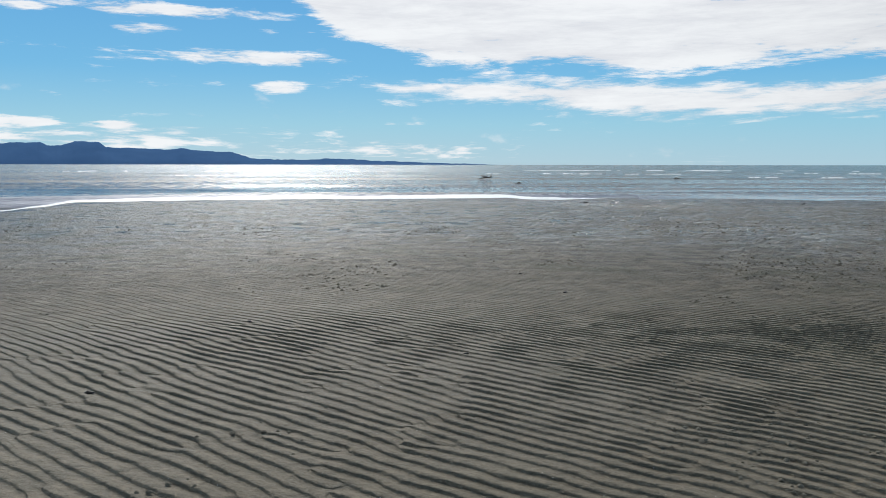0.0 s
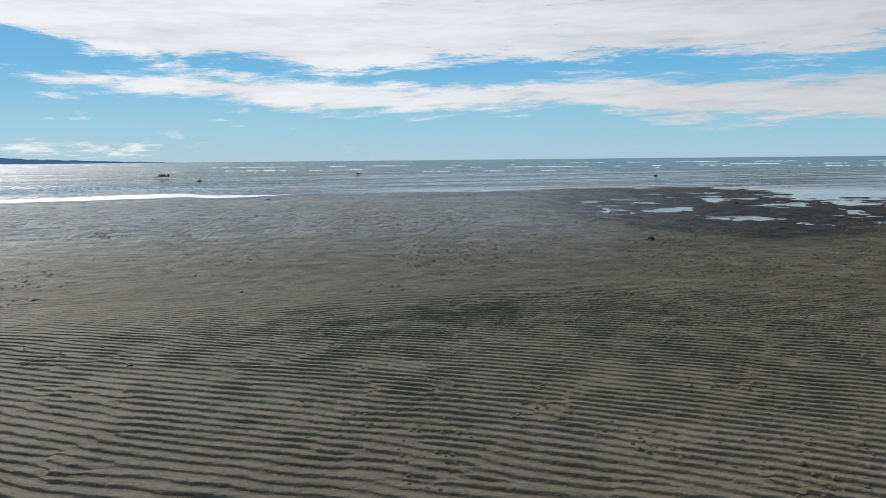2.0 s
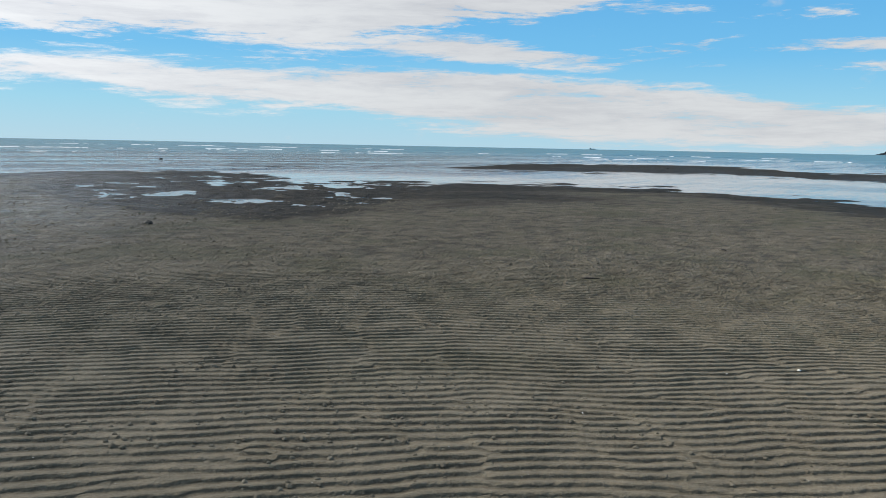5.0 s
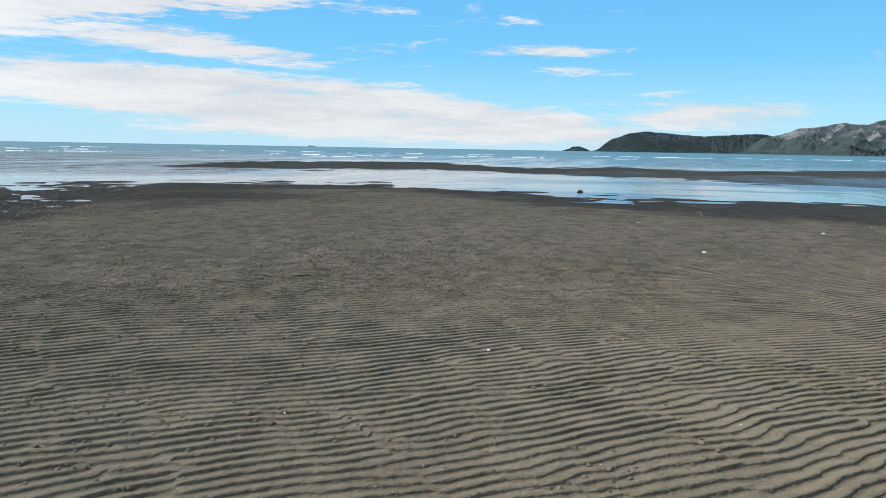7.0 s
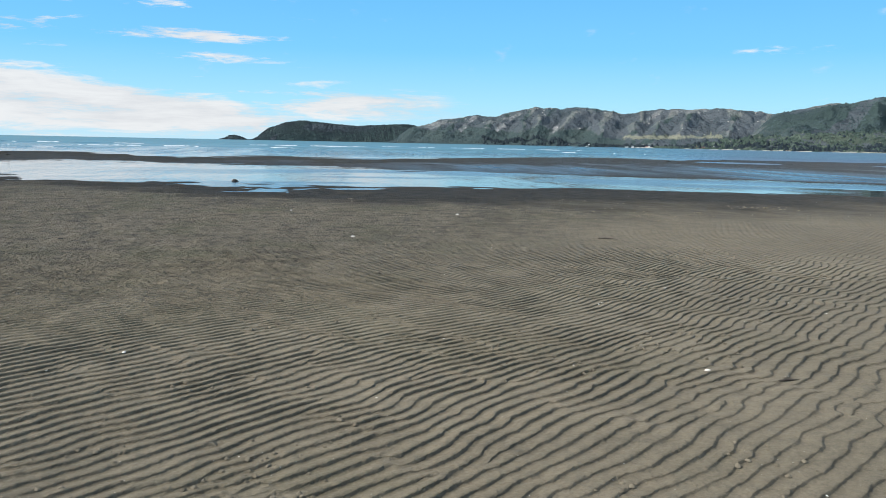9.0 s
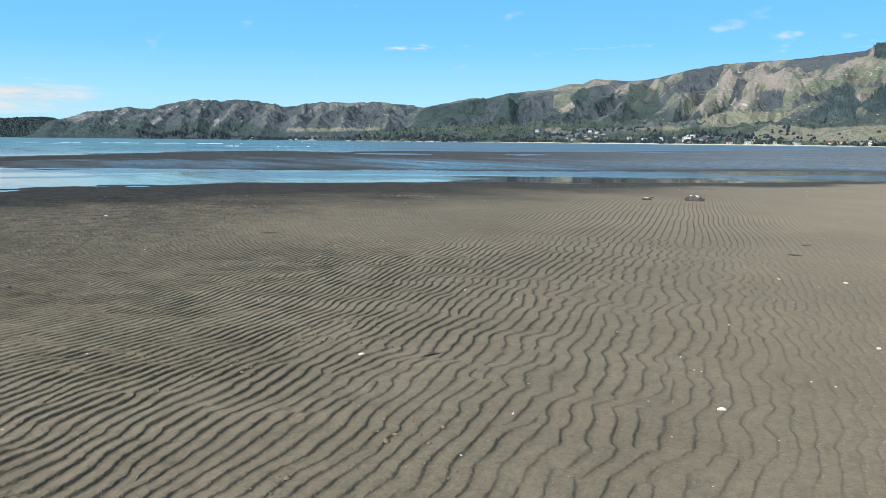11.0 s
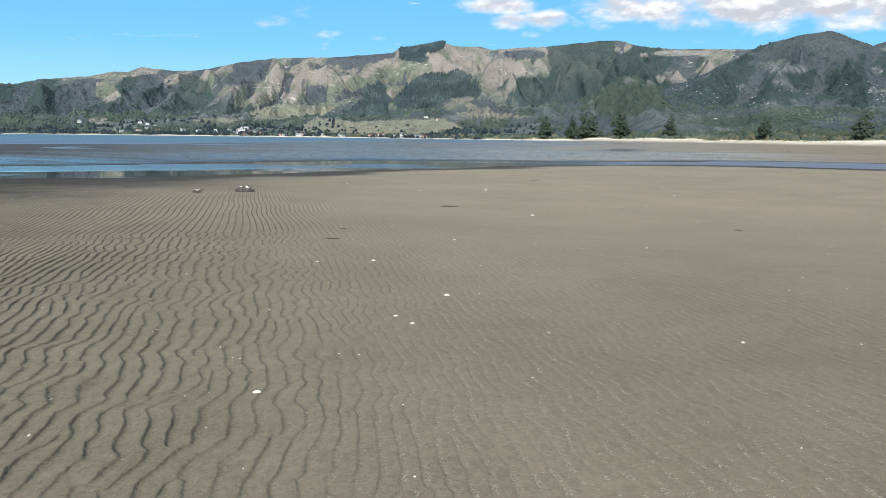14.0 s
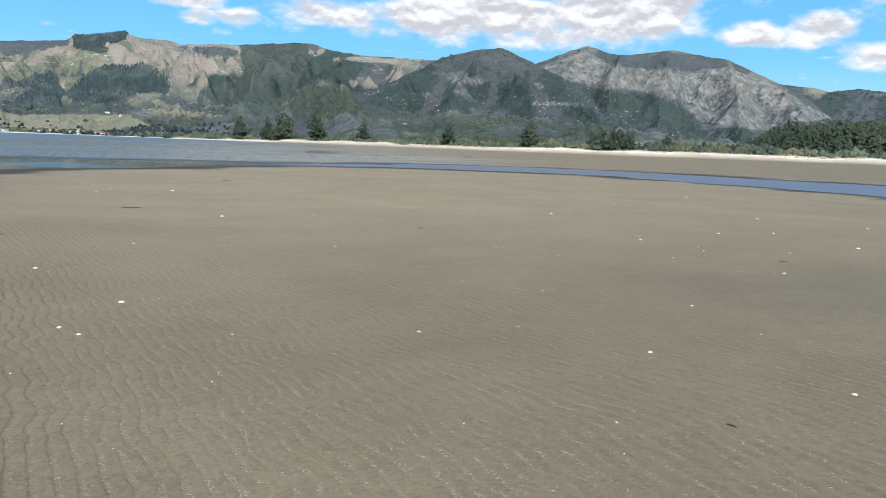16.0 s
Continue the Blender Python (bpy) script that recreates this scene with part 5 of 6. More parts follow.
# taller hedge trees behind them
N = 1500
bb = R.uniform(158, 198, N)
rr = bear(BEACH, bb) + R.uniform(36, 80, N)
x, y = rr * np.sin(np.radians(bb)), rr * np.cos(np.radians(bb))
keep = fbm(bb * 0.8, bb * 0, 3, 67) + 0.5 * smooth(bb, 172, 177) * smooth(bb, 189, 184) + R.uniform(-0.25, 0.25, N) > 0.06
pts = np.stack([x, y, bed(x, y)[0]], 1)[keep]
crowns("hedge_trees", "dark evergreen hedge trees behind the beach", *clumped(pts, R.uniform(1.3, 2.9, len(pts)), 6, 0.75, 0.5, 1.5, 25), PINE, 1.0, 25, "tree")
N = 5000
bb = R.uniform(128, 222, N)
rr = bear(BEACH, bb) + R.uniform(13, 36, N)
x, y = rr * np.sin(np.radians(bb)), rr * np.cos(np.radians(bb))
crowns("dune_grass", "tufts of dry straw-coloured dune grass", np.stack([x, y, bed(x, y)[0]], 1), R.uniform(0.15, 0.42, N), MARRAM, 1.3, 23, "grass")

# trees among the houses of the settlement
N = 5200
bb = R.uniform(104, 168, N)


def shore(b_):
    """Distance of the foot of the land by bearing."""
    return np.where(b_ < 117, bear([(90, 3310), (110, 2910), (117, 2400)], b_), bear(BEACH, b_) + 30)


toe = shore(bb)
rr = toe * (1 + np.minimum(R.gamma(1.4, 0.08, N), np.where(bb < 118, 0.05, 0.5)))
x, y = rr * np.sin(np.radians(bb)), rr * np.cos(np.radians(bb))
keep = fbm(x / 130, y / 130, 3, 71) + R.uniform(-0.5, 0.5, N) > -0.1
bb, rr, x, y, toe = (a[keep] for a in (bb, rr, x, y, toe))


def on_hill(px, py, hills=(foot, ranges)):
    """Height of the land at places, from the nearest point of the hills' grids."""
    b_, r_ = np.degrees(np.arctan2(px, py)) % 360, np.hypot(px, py)
    z_ = bed(px, py)[0]
    for g in hills:
        bj = np.clip(np.searchsorted(g["B"][0], b_), 0, g["B"].shape[1] - 1)
        inside = (b_ > g["B"][0, 0]) & (b_ < g["B"][0, -1])
        r0, r1 = g["R"][0][bj], g["R"][g["ns"] - 1][bj]
        s_ = (r_ - r0) / (r1 - r0) * (g["ns"] - 1)
        i_ = np.clip(s_, 0, g["ns"] - 1.001)
        lo_ = i_.astype(int)
        f_ = i_ - lo_
        h_ = g["z"][lo_, bj] * (1 - f_) + g["z"][lo_ + 1, bj] * f_
        z_ = np.where(inside & (s_ > 0), np.maximum(z_, h_), z_)
    return z_


z = on_hill(x, y)
crowns("settlement_trees", "garden and shelter trees among the seaside houses", np.stack([x, y, z], 1), R.uniform(0.0012, 0.0030, len(x)) * rr, BUSH_SHADED, 1.35, 24)

# ---------------------------------------------------------------- houses of the settlement
WALLS = [plain_mat("painted_house_wall_%s" % n, a, tuple(0.9 * v for v in a), 2.0, 0.6, 0.01) for n, a in
         (("white", (0.80, 0.79, 0.75)), ("cream", (0.68, 0.62, 0.50)), ("grey", (0.45, 0.46, 0.46)))]
ROOFS = [plain_mat("metal_roof_%s" % n, a, tuple(0.85 * v for v in a), 3.0, 0.45, 0.02) for n, a in
         (("grey", (0.32, 0.33, 0.35)), ("red", (0.30, 0.10, 0.07)), ("pale", (0.62, 0.63, 0.63)), ("green", (0.08, 0.13, 0.10)))]
PANE, kk = material("dark_window_glass")
surface(kk, (0.03, 0.04, 0.05), 0.06)


def house(w, d, h, pitch, wall, roof, label):
    ob = tagged(new("house"), label, "house", "houses along the bay")
    bm = bmesh.new()
    box(bm, 0, 0, h / 2 - 1.2, w, d, h + 2.4)
    part("wall", bm, wall, ob)
    bm = bmesh.new()
    o = 0.5
    up = d / 2 * pitch
    prof = [(-d / 2 - o, h - o * pitch), (0, h + up), (d / 2 + o, h - o * pitch)]
    outer = [[bm.verts.new((sx * (w / 2 + o), yy, zz2 + dz)) for yy, zz2 in prof] for sx in (-1, 1) for dz in (0.02, 0.22)]
    a, a2, c, c2 = outer
    for lo_, hi_ in ((a, c), (c2, a2)):
        for i in range(2):
            bm.faces.new((lo_[i], lo_[i + 1], hi_[i + 1], hi_[i]))
    for q, q2 in ((a, a2), (c2, c)):
        for i in range(2):
            bm.faces.new((q[i], q2[i], q2[i + 1], q[i + 1]))
    bm.faces.new((a[0], c[0], c2[0], a2[0]))
    bm.faces.new((a[2], a2[2], c2[2], c[2]))
    bm.verts.index_update()
    # gable ends
    for sx in (-1, 1):
        g = [bm.verts.new((sx * w / 2 * 0.998, yy, zz2)) for yy, zz2 in ((-d / 2, h - 0.05), (0, h + up - 0.05), (d / 2, h - 0.05))]
        bm.faces.new(g if sx > 0 else g[::-1])
    bmesh.ops.recalc_face_normals(bm, faces=bm.faces)
    part("roof", bm, roof, ob)
    nw = 3 if w > 9 else 2
    for sy in (-1, 1):
        for i in range(nw):
            bm = bmesh.new()
            box(bm, (i - (nw - 1) / 2) * w / nw, sy * d / 2, h * 0.55, w / nw * 0.5, 0.12, 1.3)
            part("window", bm, PANE, ob)
    return ob


HOUSES = [house(11, 8, 3.0, 0.5, WALLS[0], ROOFS[0], "white weatherboard seaside house with a grey roof"),
          house(9, 7, 4.6, 0.6, WALLS[0], ROOFS[2], "tall white seaside house with a pale roof"),
          house(13, 8, 3.0, 0.4, WALLS[1], ROOFS[1], "cream seaside house with a red-brown roof"),
          house(10, 9, 5.0, 0.35, WALLS[2], ROOFS[3], "grey two-storey seaside house with a dark roof"),
          house(16, 9, 3.6, 0.3, WALLS[0], ROOFS[2], "long low white building with a pale metal roof")]
spots = []
for b, spread_b, n, near_r, far_r in ((112.5, 3.0, 12, 1.01, 1.05), (114.3, 1.2, 5, 1.005, 1.02), (117.5, 2.5, 8, 1.02, 1.10), (136.5, 2.8, 20, 1.02, 1.22), (141, 2.5, 14, 1.01, 1.12),
                                  (148, 3.5, 12, 1.01, 1.06), (154, 3.0, 7, 1.01, 1.07), (129.5, 3.5, 7, 1.05, 1.5), (158, 4, 5, 1.3, 1.8), (171, 4, 5, 1.4, 2.2), (178.5, 0.6, 1, 1.35, 1.4)):
    for i in range(n):
        bq = b + rng.uniform(-spread_b, spread_b)
        tq = float(shore(np.array([bq]))[0])
        spots.append((bq, tq * rng.uniform(near_r, far_r)))
used = set()
for bq, rq in spots:
    xq, yq = rq * math.sin(radians(bq)), rq * math.cos(radians(bq))
    zq = float(on_hill(np.array([xq]), np.array([yq]))[0])
    i = rng.choice((0, 1, 2, 2, 3, 3, 4) if bq < 145 else (0, 1, 2, 3))
    m = Matrix.Translation((xq, yq, zq + 0.4)) @ Matrix.Rotation(radians(-bq + rng.uniform(-40, 40)), 4, "Z")
    if i in used:
        hq = copy_thing(HOUSES[i], m)
    else:
        used.add(i)
        hq = HOUSES[i]
        hq.matrix_basis = m
    f = rng.uniform(0.42, 0.66) * (1.2 if rq > 1500 else 1.0)
    f = f * (0.6 if bq > 156 else 1.0)
    hq.scale = (f, f, f)

# ---------------------------------------------------------------- on the water


def breaking_wave(b0, b1, r, high, seed, label):
    """A low spilling wave: a rounded swell with a broken foam crest along it."""
    n = max(10, int((b1 - b0) * 8))
    wave = tagged(new("breaking_wave"), label, "wave", "low breakers over the shallows")
    bs = np.linspace(b0, b1, n)
    env = 0.6 * np.sin(np.linspace(0, math.pi, n)) ** 0.5
    wav = fbm(bs * 0.9, bs * 0 + seed, 3, seed)
    prof = [(-0.9, -0.06), (-0.5, 0.25), (-0.2, 0.85), (0.05, 1.0), (0.4, 0.6), (1.2, 0.2), (2.4, -0.06)]
    vs = []
    for d_, h_ in prof:
        rad = r * (1 + 0.03 * wav) + d_ * (0.8 + r / 200)
        vs.append(np.stack([rad * np.sin(np.radians(bs)), rad * np.cos(np.radians(bs)), SEA + h_ * high * env * (0.75 + 0.35 * fbm(bs * 3, bs * 0 + d_, 2, seed + 4))], -1))
    body = mesh_np("swell", np.concatenate(vs), grid_faces(len(prof), n), WATER, True,
                   {"ruffle_sheen": np.zeros(n * len(prof)), "chop": np.full(n * len(prof), 0.2), "deep": np.full(n * len(prof), 0.6)})
    body.parent = wave
    gaps = smooth(fbm(bs * 0.8, bs * 0 + 3.3, 4, seed + 9), -0.22, 0.16)
    fv = []
    for d_, h_ in [(-1.0, 0.0), (-0.6, 0.35), (-0.2, 0.95), (0.06, 1.1), (0.3, 0.8)]:
        rad = r * (1 + 0.03 * wav) + d_ * (0.8 + r / 200)
        fv.append(np.stack([rad * np.sin(np.radians(bs)), rad * np.cos(np.radians(bs)),
                            SEA - 0.05 + (h_ * high * 1.04 * env + 0.05) * (0.8 + 0.3 * fbm(bs * 6, bs * 0 + d_, 2, seed + 6)) * gaps], -1))
    foam = mesh_np("foam_crest", np.concatenate(fv), grid_faces(5, n), FOAM, True)
    foam.parent = wave
    foam["label"] = "white broken foam"


for i, (b0, b1, r, h) in enumerate(((-20, -2, 130, 0.16), (2, 20, 150, 0.2), (14, 34, 118, 0.16), (22, 44, 175, 0.26), (30, 40, 140, 0.2), (38, 62, 210, 0.3), (46, 56, 160, 0.22), (52, 74, 165, 0.25),
                                    (60, 84, 240, 0.34), (64, 80, 140, 0.18), (76, 92, 180, 0.24), (84, 100, 260, 0.32), (96, 112, 300, 0.3), (5, 30, 240, 0.3), (104, 118, 200, 0.2), (-28, -8, 210, 0.25), (30, 60, 320, 0.4))):
    breaking_wave(b0, b1, r, h, 200 + i, "low spilling wave with a broken white crest")

# a thin white strip added along the water's edge in place of the sun's glare
bs = np.radians(np.linspace(-33, 13, 420))
probe = np.linspace(30, 54, 160)
PB, PR = np.meshgrid(bs, probe, indexing="ij")
under = bed(PR * np.sin(PB), PR * np.cos(PB))[0] < SEA
edge_r = probe[np.argmax(under, axis=1)]
edge_r = np.convolve(np.pad(edge_r, 6, mode="edge"), np.full(13, 1 / 13), "valid")
deg = np.degrees(bs)
width = (5.8 + 2.6 * fbm(deg * 0.22, deg * 0, 3, 301)) * smooth(deg, 13, 3) * smooth(deg, -31, -20) + 0.05
across = np.linspace(0, 1, 9)
SR = edge_r[:, None] - 0.3 + across[None] * (width[:, None] + 0.5 * fbm(deg[:, None] * 3 + 0 * across, across[None] * 3 + 0 * deg[:, None], 3, 303) * (across > 0.7))
SB = np.repeat(bs[:, None], 9, 1)
SZ = SEA + 0.010 + 0.012 * fbm(SR * 1.3, SB * 60, 3, 305) * np.sin(across * math.pi) - 0.03 * (across > 0.99)
swash = mesh_np("swash", np.stack([SR * np.sin(SB), SR * np.cos(SB), SZ], -1).reshape(-1, 3), grid_faces(420, 9), FOAM, True)
tagged(swash, "thin white strip standing in for sun glare along the water's edge", "foam", kind="stuff")

# a cargo ship on the horizon
ship = tagged(new("cargo_ship"), "small dark cargo ship on the horizon", "ship")
NAVY, kk = material("dark_ship_paint")
surface(kk, (0.05, 0.055, 0.07), 0.6)
bm = bmesh.new()
hull = [(-17, 0.0), (-16.5, 2.6), (12, 2.6), (17, 3.6), (15.5, 0.0)]
left_side = [bm.verts.new((px, -3, pz)) for px, pz in hull]
right_side = [bm.verts.new((px, 3 if px < 14 else 0.3, pz)) for px, pz in hull]
for v in left_side:
    if v.co.x > 14:
        v.co.y = -0.3
for i in range(5):
    j = (i + 1) % 5
    bm.faces.new((left_side[i], left_side[j], right_side[j], right_side[i]))
bm.faces.new(left_side[::-1])
bm.faces.new(right_side)
bmesh.ops.recalc_face_normals(bm, faces=bm.faces)
part("hull", bm, NAVY, ship)
bm = bmesh.new()
box(bm, -12, 0, 4.4, 6, 5, 3.6)
box(bm, -12, 0, 6.6, 3.5, 4, 1.0)
part("bridge", bm, NAVY, ship)
for px in (-3, 4):
    bm = bmesh.new()
    tube(bm, [(px, 0, 2.6), (px, 0, 5.4)], [0.3, 0.2], 6)
    part("mast", bm, NAVY, ship)
ship.matrix_basis = Matrix.Translation(toward(67.6, 0, 4300) + Vector((0, 0, SEA))) @ Matrix.Rotation(radians(-67.6 + 15), 4, "Z")

# ---------------------------------------------------------------- driftwood, weed and rocks


def snag(seed, span, label):
    """A stranded tree top: a trunk lying low with bare forked branches."""
    rg = random.Random(seed)
    ob = tagged(new("driftwood_snag"), label, "driftwood")
    bm = bmesh.new()
    pts = [(-span * 0.6, 0, 0.05), (-span * 0.25, 0.1, 0.16), (0.1, 0, 0.25), (span * 0.4, -0.1, 0.2)]
    tube(bm, pts, [0.03, 0.06, 0.08, 0.05])
    part("trunk", bm, STICK, ob)
    for i in range(13):
        q = rg.uniform(-0.15, 0.4) * span
        a = rg.uniform(0.3, 2.8)
        ln = rg.uniform(0.3, 0.75) * span * 0.45
        sw = rg.uniform(-0.5, 0.5)
        bm = bmesh.new()
        e1 = (q + ln * 0.5 * math.cos(a), sw * 0.4, 0.22 + ln * 0.5 * math.sin(a))
        e2 = (q + ln * math.cos(a) * 1.1, sw, 0.22 + ln * math.sin(a) * rg.uniform(0.5, 1.0))
        tube(bm, [(q, 0, 0.2), e1, e2], [0.05, 0.035, 0.012], 5)
        part("branch", bm, STICK, ob)
    return ob


sn = snag(3, 1.6, "dark forked driftwood snag lying in the shallows")
p = toward(3.1, 0, 96)
sn.matrix_basis = Matrix.Translation((p.x, p.y, SEA - 0.05)) @ Matrix.Rotation(radians(-3), 4, "Z")


def weed_clump(size, seed, label):
    """A sodden clump of weed: a low heap with loose strands."""
    rg = random.Random(seed)
    ob = tagged(new("seaweed_clump"), label, "seaweed", "weed washed onto the sand")
    bm = bmesh.new()
    for i in range(4):
        lump(bm, (rg.uniform(-0.4, 0.4) * size, rg.uniform(-0.2, 0.2) * size, 0.08 * size), (rg.uniform(0.2, 0.42) * size, rg.uniform(0.14, 0.28) * size, rg.uniform(0.10, 0.24) * size), seed + i, 0.5, 2)
    part("heap", bm, WEED, ob, soft=True)
    for i in range(5):
        a = rg.uniform(0, 6.28)
        bm = bmesh.new()
        q = [(s_ * size * math.cos(a + 0.5 * s_) * 0.75, s_ * size * math.sin(a + 0.7 * s_) * 0.75, 0.02 * size + 0.05 * size * math.sin(3 * s_)) for s_ in (0.2, 0.5, 0.75, 1.0)]
        tube(bm, q, [0.03 * size, 0.025 * size, 0.02 * size, 0.006 * size], 5)
        part("strand", bm, WEED, ob)
    return ob


for i, (b, r, size) in enumerate(((36.3, 16.3, 0.22), (-0.9, 6.85, 0.045), (7.0, 10.2, 0.06), (4.1, 11.9, 0.06), (344.6, 8.5, 0.05), (334.1, 6.3, 0.06), (97.0, 9.9, 0.06), (75.9, 13.7, 0.08),
                                  (9.8, 36.0, 0.30), (86.6, 33.5, 0.34), (42.4, 31.0, 0.16), (37.4, 78.0, 0.5), (5.4, 74.0, 0.5), (16.4, 104.0, 0.7), (72.6, 72.0, 0.4), (24.0, 37.0, 0.25), (22.6, 8.0, 0.03),
                                  (117.0, 98.0, 0.6))):
    w = weed_clump(size, 300 + i, "dark wet clump of seaweed on the sand")
    at = lie(b, r)
    w.matrix_basis = Matrix.Translation((at.x, at.y, max(at.z, SEA) - 0.01 * size)) @ Matrix.Rotation(radians(37.0 * i), 4, "Z")


def stick(length, seed, label):
    rg = random.Random(seed)
    ob = tagged(new("driftwood_stick"), label, "stick", "sticks lying on the sand")
    bm = bmesh.new()
    bend = rg.uniform(-0.08, 0.08) * length
    th = 0.018 * length + 0.005
    tube(bm, [(-length / 2, 0, th * 0.5), (-length / 6, bend, th * 0.9), (length / 5, bend * 0.6, th * 0.7), (length / 2, -bend, th * 0.5)], [th * 0.6, th, th * 0.8, th * 0.35])
    part("stem", bm, STICK, ob, soft=True)
    bm = bmesh.new()
    tube(bm, [(0.05 * length, bend, th), (0.16 * length, bend + 0.10 * length, th * 1.3), (0.2 * length, bend + 0.16 * length, th)], [th * 0.5, th * 0.35, th * 0.15], 5)
    part("twig", bm, STICK, ob)
    return ob


for i, (b, r, ln, turn) in enumerate(((66.7, 10.05, 0.24, 5), (125.2, 6.22, 0.17, 35), (113.1, 14.2, 0.34, 0), (122.5, 11.3, 0.21, 20), (149.2, 12.9, 0.22, -10), (157.2, 18.8, 0.42, 4),
                                      (149.8, 14.2, 0.15, 8), (199.5, 5.3, 0.07, -30), (201.5, 13.5, 0.13, 10), (177.0, 15.5, 0.16, 5), (163.0, 31.0, 0.4, 0), (179.6, 130, 1.2, 10), (158.4, 210, 1.2, 0))):
    w = stick(ln, 400 + i, "dark thin driftwood stick on the sand")
    at = lie(b, r)
    w.matrix_basis = Matrix.Translation(at) @ Matrix.Rotation(radians(-b + turn), 4, "Z")


def shell_crust(size, seed, label):
    """A dark stone with a crust of white shells on top."""
    ob = tagged(new("crusted_stone"), label, "stone")
    bm = bmesh.new()
    lump(bm, (0, 0, 0.10 * size), (0.5 * size, 0.3 * size, 0.22 * size), seed, 0.35, 3)
    lump(bm, (0.32 * size, 0.05 * size, 0.05 * size), (0.3 * size, 0.2 * size, 0.12 * size), seed + 1, 0.35, 2)
    part("stone", bm, ROCK, ob, soft=True)
    rg = random.Random(seed)
    for i in range(7):
        bm = bmesh.new()
        lump(bm, (rg.uniform(-0.22, 0.26) * size, rg.uniform(-0.16, 0.1) * size, rg.uniform(0.24, 0.32) * size), (0.09 * size, 0.07 * size, 0.04 * size), seed + 9 + i, 0.4, 1)
        part("oyster_shell", bm, SHELL, ob, "white oyster shell")
    return ob


for b, r, size, seed in ((142.65, 23.6, 0.48, 1), (139.5, 23.4, 0.24, 5), (139.8, 24.4, 0.12, 6)):
    w = shell_crust(size, seed, "dark stone crusted with white shells on the sand")
    w.matrix_basis = Matrix.Translation(lie(b, r)) @ Matrix.Rotation(radians(-b), 4, "Z")

# ---------------------------------------------------------------- worm casts and thrown-up lumps of sand
CAST, kk = material("damp_sand_cast")
nz = kk.noise(kk.pos(), 60, 3, 0.6)
surface(kk, kk.mix(kk.island(), (0.12, 0.102, 0.072), (0.23, 0.195, 0.140)), 0.85, kk.bump(nz, 0.004, 0.8), spec=0.25, Diffuse_Roughness=0.6)
N = 20000
bb = R.uniform(-34, 128, N)
rr = 3.4 + 21 * R.random(N) ** 1.25
x, y = rr * np.sin(np.radians(bb)), rr * np.cos(np.radians(bb))
clus = fbm(x / 1.6, y / 1.6, 3, 81) + 0.5 * fbm(x / 0.5, y / 0.5, 2, 83)
keep = (clus > 0.02 + 0.40 * smooth(bb, 66, 100) + 0.34 * smooth(bb, 24, 4)) & (R.random(N) < 0.55 + 0.45 * smooth(rr, 4.5, 10))
x, y, rr = x[keep], y[keep], rr[keep]
crowns("worm_casts", "small lumps and casts thrown up on the sand", np.stack([x, y, bed(x, y)[0] + 0.003], 1), R.uniform(0.005, 0.018, len(x)) * (0.85 + rr / 15), CAST, 0.6, 27, "sand lump")

# ---------------------------------------------------------------- low wet mounds left by the ebb
WETSAND, kk = material("wet_sand_mound")
nz = kk.noise(kk.pos(), 14, 4, 0.65)
surface(kk, kk.mix(nz, (0.10, 0.086, 0.064), (0.19, 0.163, 0.122)), kk.step(nz, 0.35, 0.65, 0.66, 0.50), kk.bump(nz, 0.03, 0.8), spec=0.28)
N = 9000
bb = R.uniform(5, 36, N)
rr = 13 + 23 * R.random(N) ** 0.8
x, y = rr * np.sin(np.radians(bb)), rr * np.cos(np.radians(bb))
keep = (fbm(x / 2.6, y / 2.6, 3, 85) + R.uniform(-0.35, 0.35, N) > 0.20 + 0.45 * smooth(bb, 20, 6) + 0.25 * smooth(bb, 29, 36)) & (bed(x, y)[0] > SEA + 0.035)
x, y, rr = x[keep], y[keep], rr[keep]
crowns("sand_mounds", "low wet mounds of sand left by the ebb", np.stack([x, y, bed(x, y)[0] - 0.004], 1), R.uniform(0.03, 0.10, len(x)), WETSAND, 0.15, 29, "sand lump")

# ---------------------------------------------------------------- shells


def clam_shell(seed, label):
    """One half of a bivalve, lying hollow side down: a ribbed fan rising to a beak."""
    rg = random.Random(seed)
    bm = bmesh.new()
    na, nr = 22, 6
    grid = []
    for i in range(nr + 1):
        t = i / nr
        row = []
        for j in range(na):
            a = 2 * math.pi * j / na
            edge = 1 + 0.05 * math.sin(9 * a + seed) + 0.10 * math.cos(a)
            px, py = t * edge * math.cos(a), t * 0.82 * edge * math.sin(a)
            z = 0.42 * (1 - t ** 2.2) * (1 + 0.25 * px) + 0.018 * math.sin(24 * math.hypot(px - 0.9, py)) * t
            row.append(bm.verts.new((px - 0.12 * (1 - t), py, z)))
        grid.append(row)
    top = bm.verts.new((-0.12, 0, 0.425))
    for j in range(na):
        bm.faces.new((top, grid[1][j], grid[1][(j + 1) % na]))
        for i in range(1, nr):
            bm.faces.new((grid[i][j], grid[i + 1][j], grid[i + 1][(j + 1) % na], grid[i][(j + 1) % na]))
    bmesh.ops.delete(bm, geom=grid[0], context="VERTS")
    rim = [bm.verts.new((v.co.x * 0.9, v.co.y * 0.9, -0.12)) for v in grid[nr]]
    for j in range(na):
        bm.faces.new((grid[nr][j], rim[j], rim[(j + 1) % na], grid[nr][(j + 1) % na]))
    bm.faces.new(rim[::-1])
    bmesh.ops.recalc_face_normals(bm, faces=bm.faces)
    ob = part("clam_shell", bm, SHELL, None, "", True)
    return tagged(ob, label, "shell", "shells on the sand")


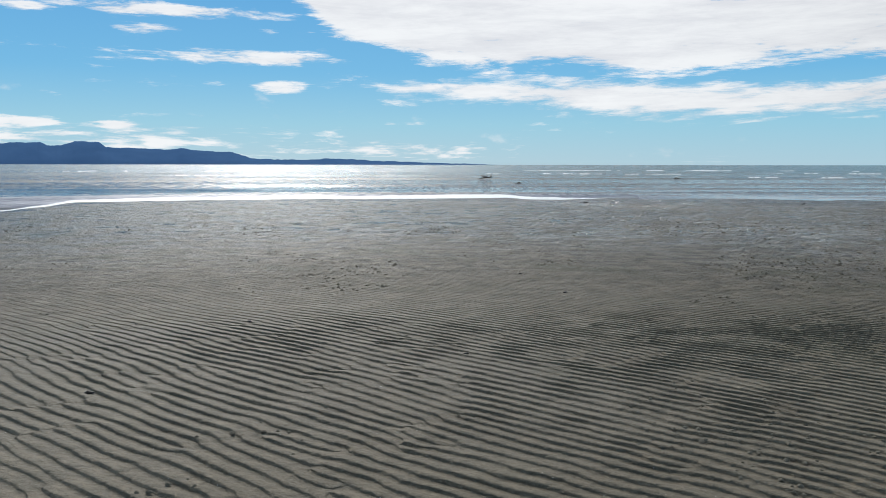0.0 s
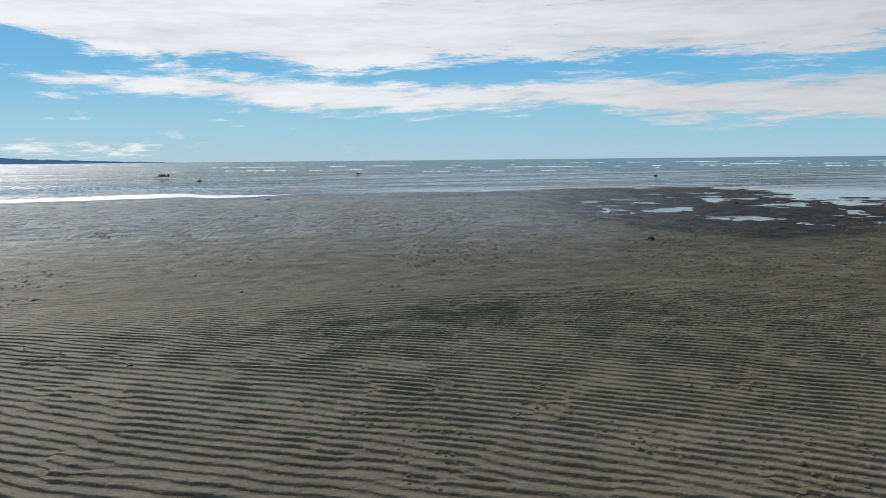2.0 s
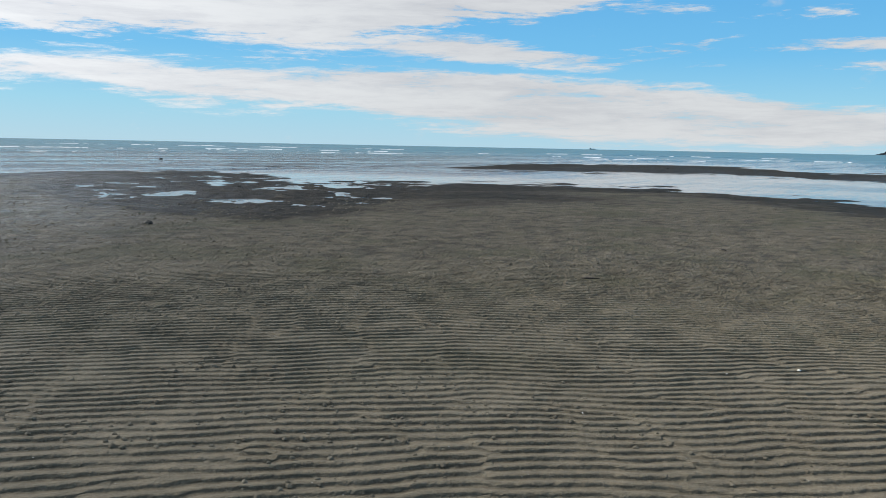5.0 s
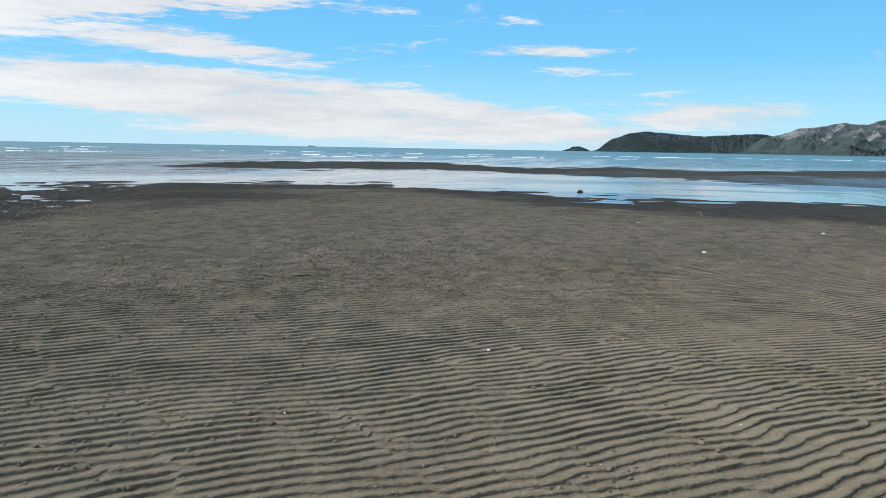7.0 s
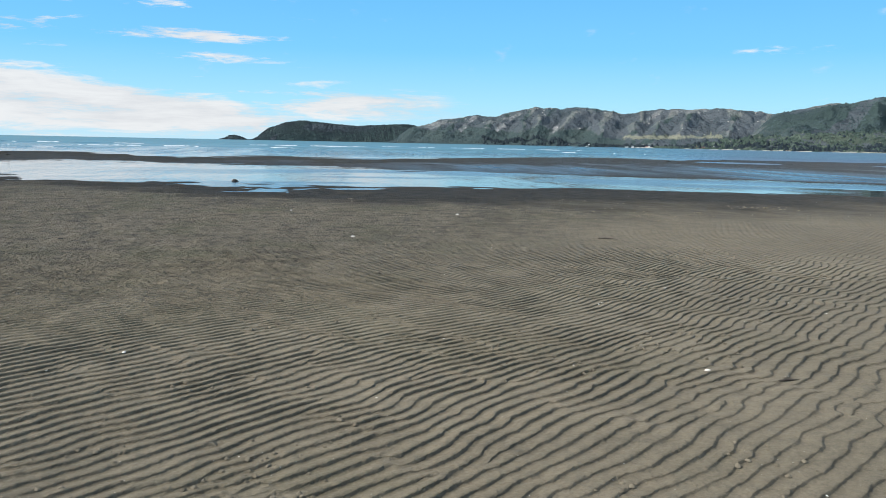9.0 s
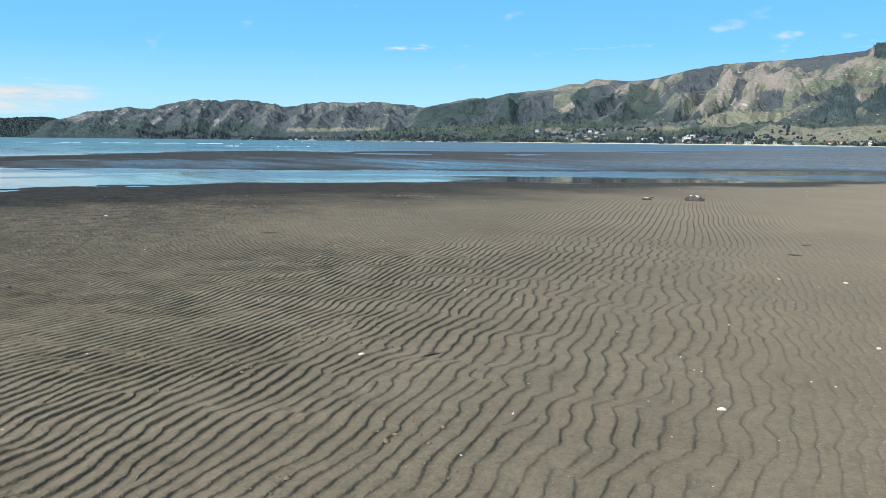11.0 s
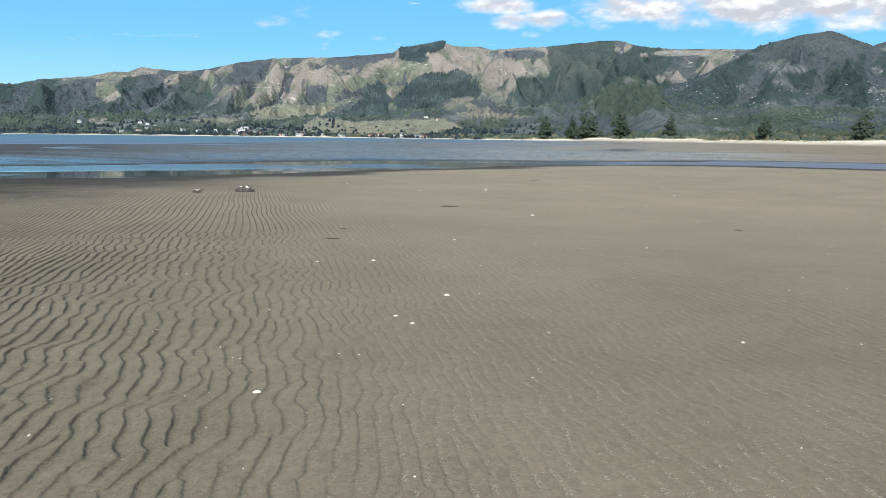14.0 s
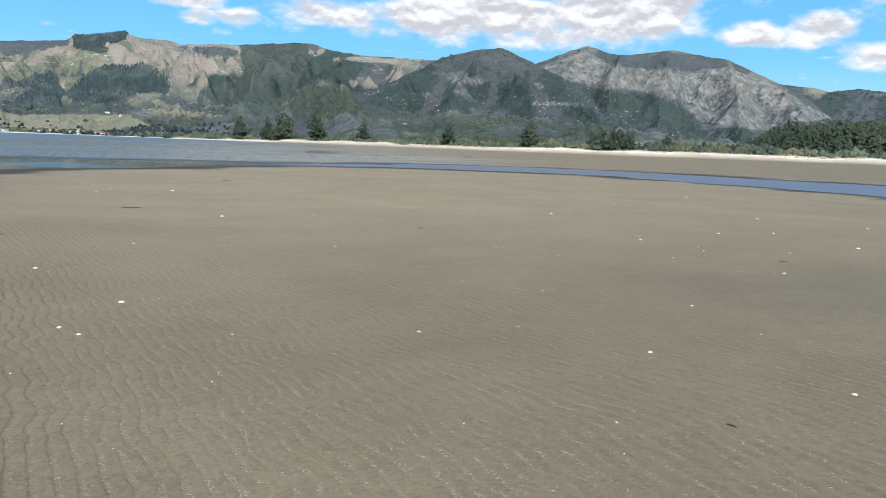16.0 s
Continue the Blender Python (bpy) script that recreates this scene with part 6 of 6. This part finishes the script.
def shell_chip(seed, label):
    """A broken, upturned piece of shell."""
    bm = bmesh.new()
    vs = lump(bm, (0, 0, 0.12), (1.0, 0.6, 0.22), seed, 0.5, 1)
    for v in vs:
        v.co.z += 0.35 * v.co.x * v.co.x - 0.05
    ob = part("shell_piece", bm, SHELL)
    return tagged(ob, label, "shell", "shells on the sand")


clam_models = [clam_shell(i, "white half clam shell lying on the sand") for i in (1, 2)]
chip_models = [shell_chip(i, "small broken piece of white shell on the sand") for i in (3, 4, 5)]
for i, m in enumerate((*clam_models, *chip_models)):
    at = lie(230 + 6 * i, 8)
    m.matrix_basis = Matrix.Translation(at)
    m.scale = (0.02, 0.02, 0.02)


def lay(model, b, r, size, tilt=8):
    at = lie(b, r)
    ob = copy_thing(model, Matrix.Translation((at.x, at.y, at.z + 0.003)) @ Matrix.Rotation(rng.uniform(0, 6.28), 4, "Z") @ Matrix.Rotation(radians(rng.uniform(-tilt, tilt)), 4, "X"))
    ob.scale = (size, size, size)
    return ob


# the larger ones: bearing, distance, half size
for b, r, s_ in ((145.3, 5.33, 0.030), (120.1, 6.23, 0.026), (157.7, 8.45, 0.030), (155.5, 7.18, 0.022), (80.0, 6.45, 0.020), (163.1, 17.0, 0.045), (159.6, 24.8, 0.05), (178.0, 7.1, 0.020),
                (193.9, 6.9, 0.022), (206.3, 6.4, 0.022), (102.4, 18.0, 0.045), (95.0, 13.6, 0.04), (201.6, 12.2, 0.03), (205.7, 16.4, 0.04), (196.2, 9.1, 0.02), (192.3, 15.3, 0.03), (186.0, 20.2, 0.04), (152.2, 10.7, 0.03)):
    lay(rng.choice(clam_models), b, r, s_)
for b, r, s_ in ((154.25, 7.46, 0.034), (157.8, 12.8, 0.03), (117.1, 9.6, 0.024), (127.2, 8.9, 0.022), (139.5, 9.9, 0.024), (148.3, 10.6, 0.026), (138.1, 7.2, 0.02), (145.4, 7.8, 0.022), (131.2, 4.9, 0.016),
                (150.6, 6.2, 0.014), (142.4, 6.5, 0.015), (112.9, 8.5, 0.018), (97.2, 5.1, 0.011), (87.8, 4.2, 0.009), (75.4, 6.1, 0.014), (65.4, 4.9, 0.011), (90.6, 18.5, 0.04), (112.7, 8.4, 0.02),
                (197.3, 17.3, 0.04), (200.7, 18.2, 0.045), (206.1, 21.1, 0.05), (199.6, 22.0, 0.05), (194.6, 12.9, 0.028), (196.5, 14.1, 0.03), (171.2, 12.5, 0.028), (195.0, 30.8, 0.06), (154.9, 24.0, 0.05)):
    lay(rng.choice(chip_models), b, r, s_ * 0.85, 14)
for i in range(210):
    b = rng.triangular(96, 210, 192)
    r = 3.2 + 30 * rng.random() ** 1.6
    lay(rng.choice(chip_models), b, r, rng.uniform(0.0035, 0.010) * (0.7 + r / 16), 16)
for i in range(36):
    lay(rng.choice(chip_models), rng.uniform(-25, 96), 3.6 + 12 * rng.random(), rng.uniform(0.003, 0.006), 16)
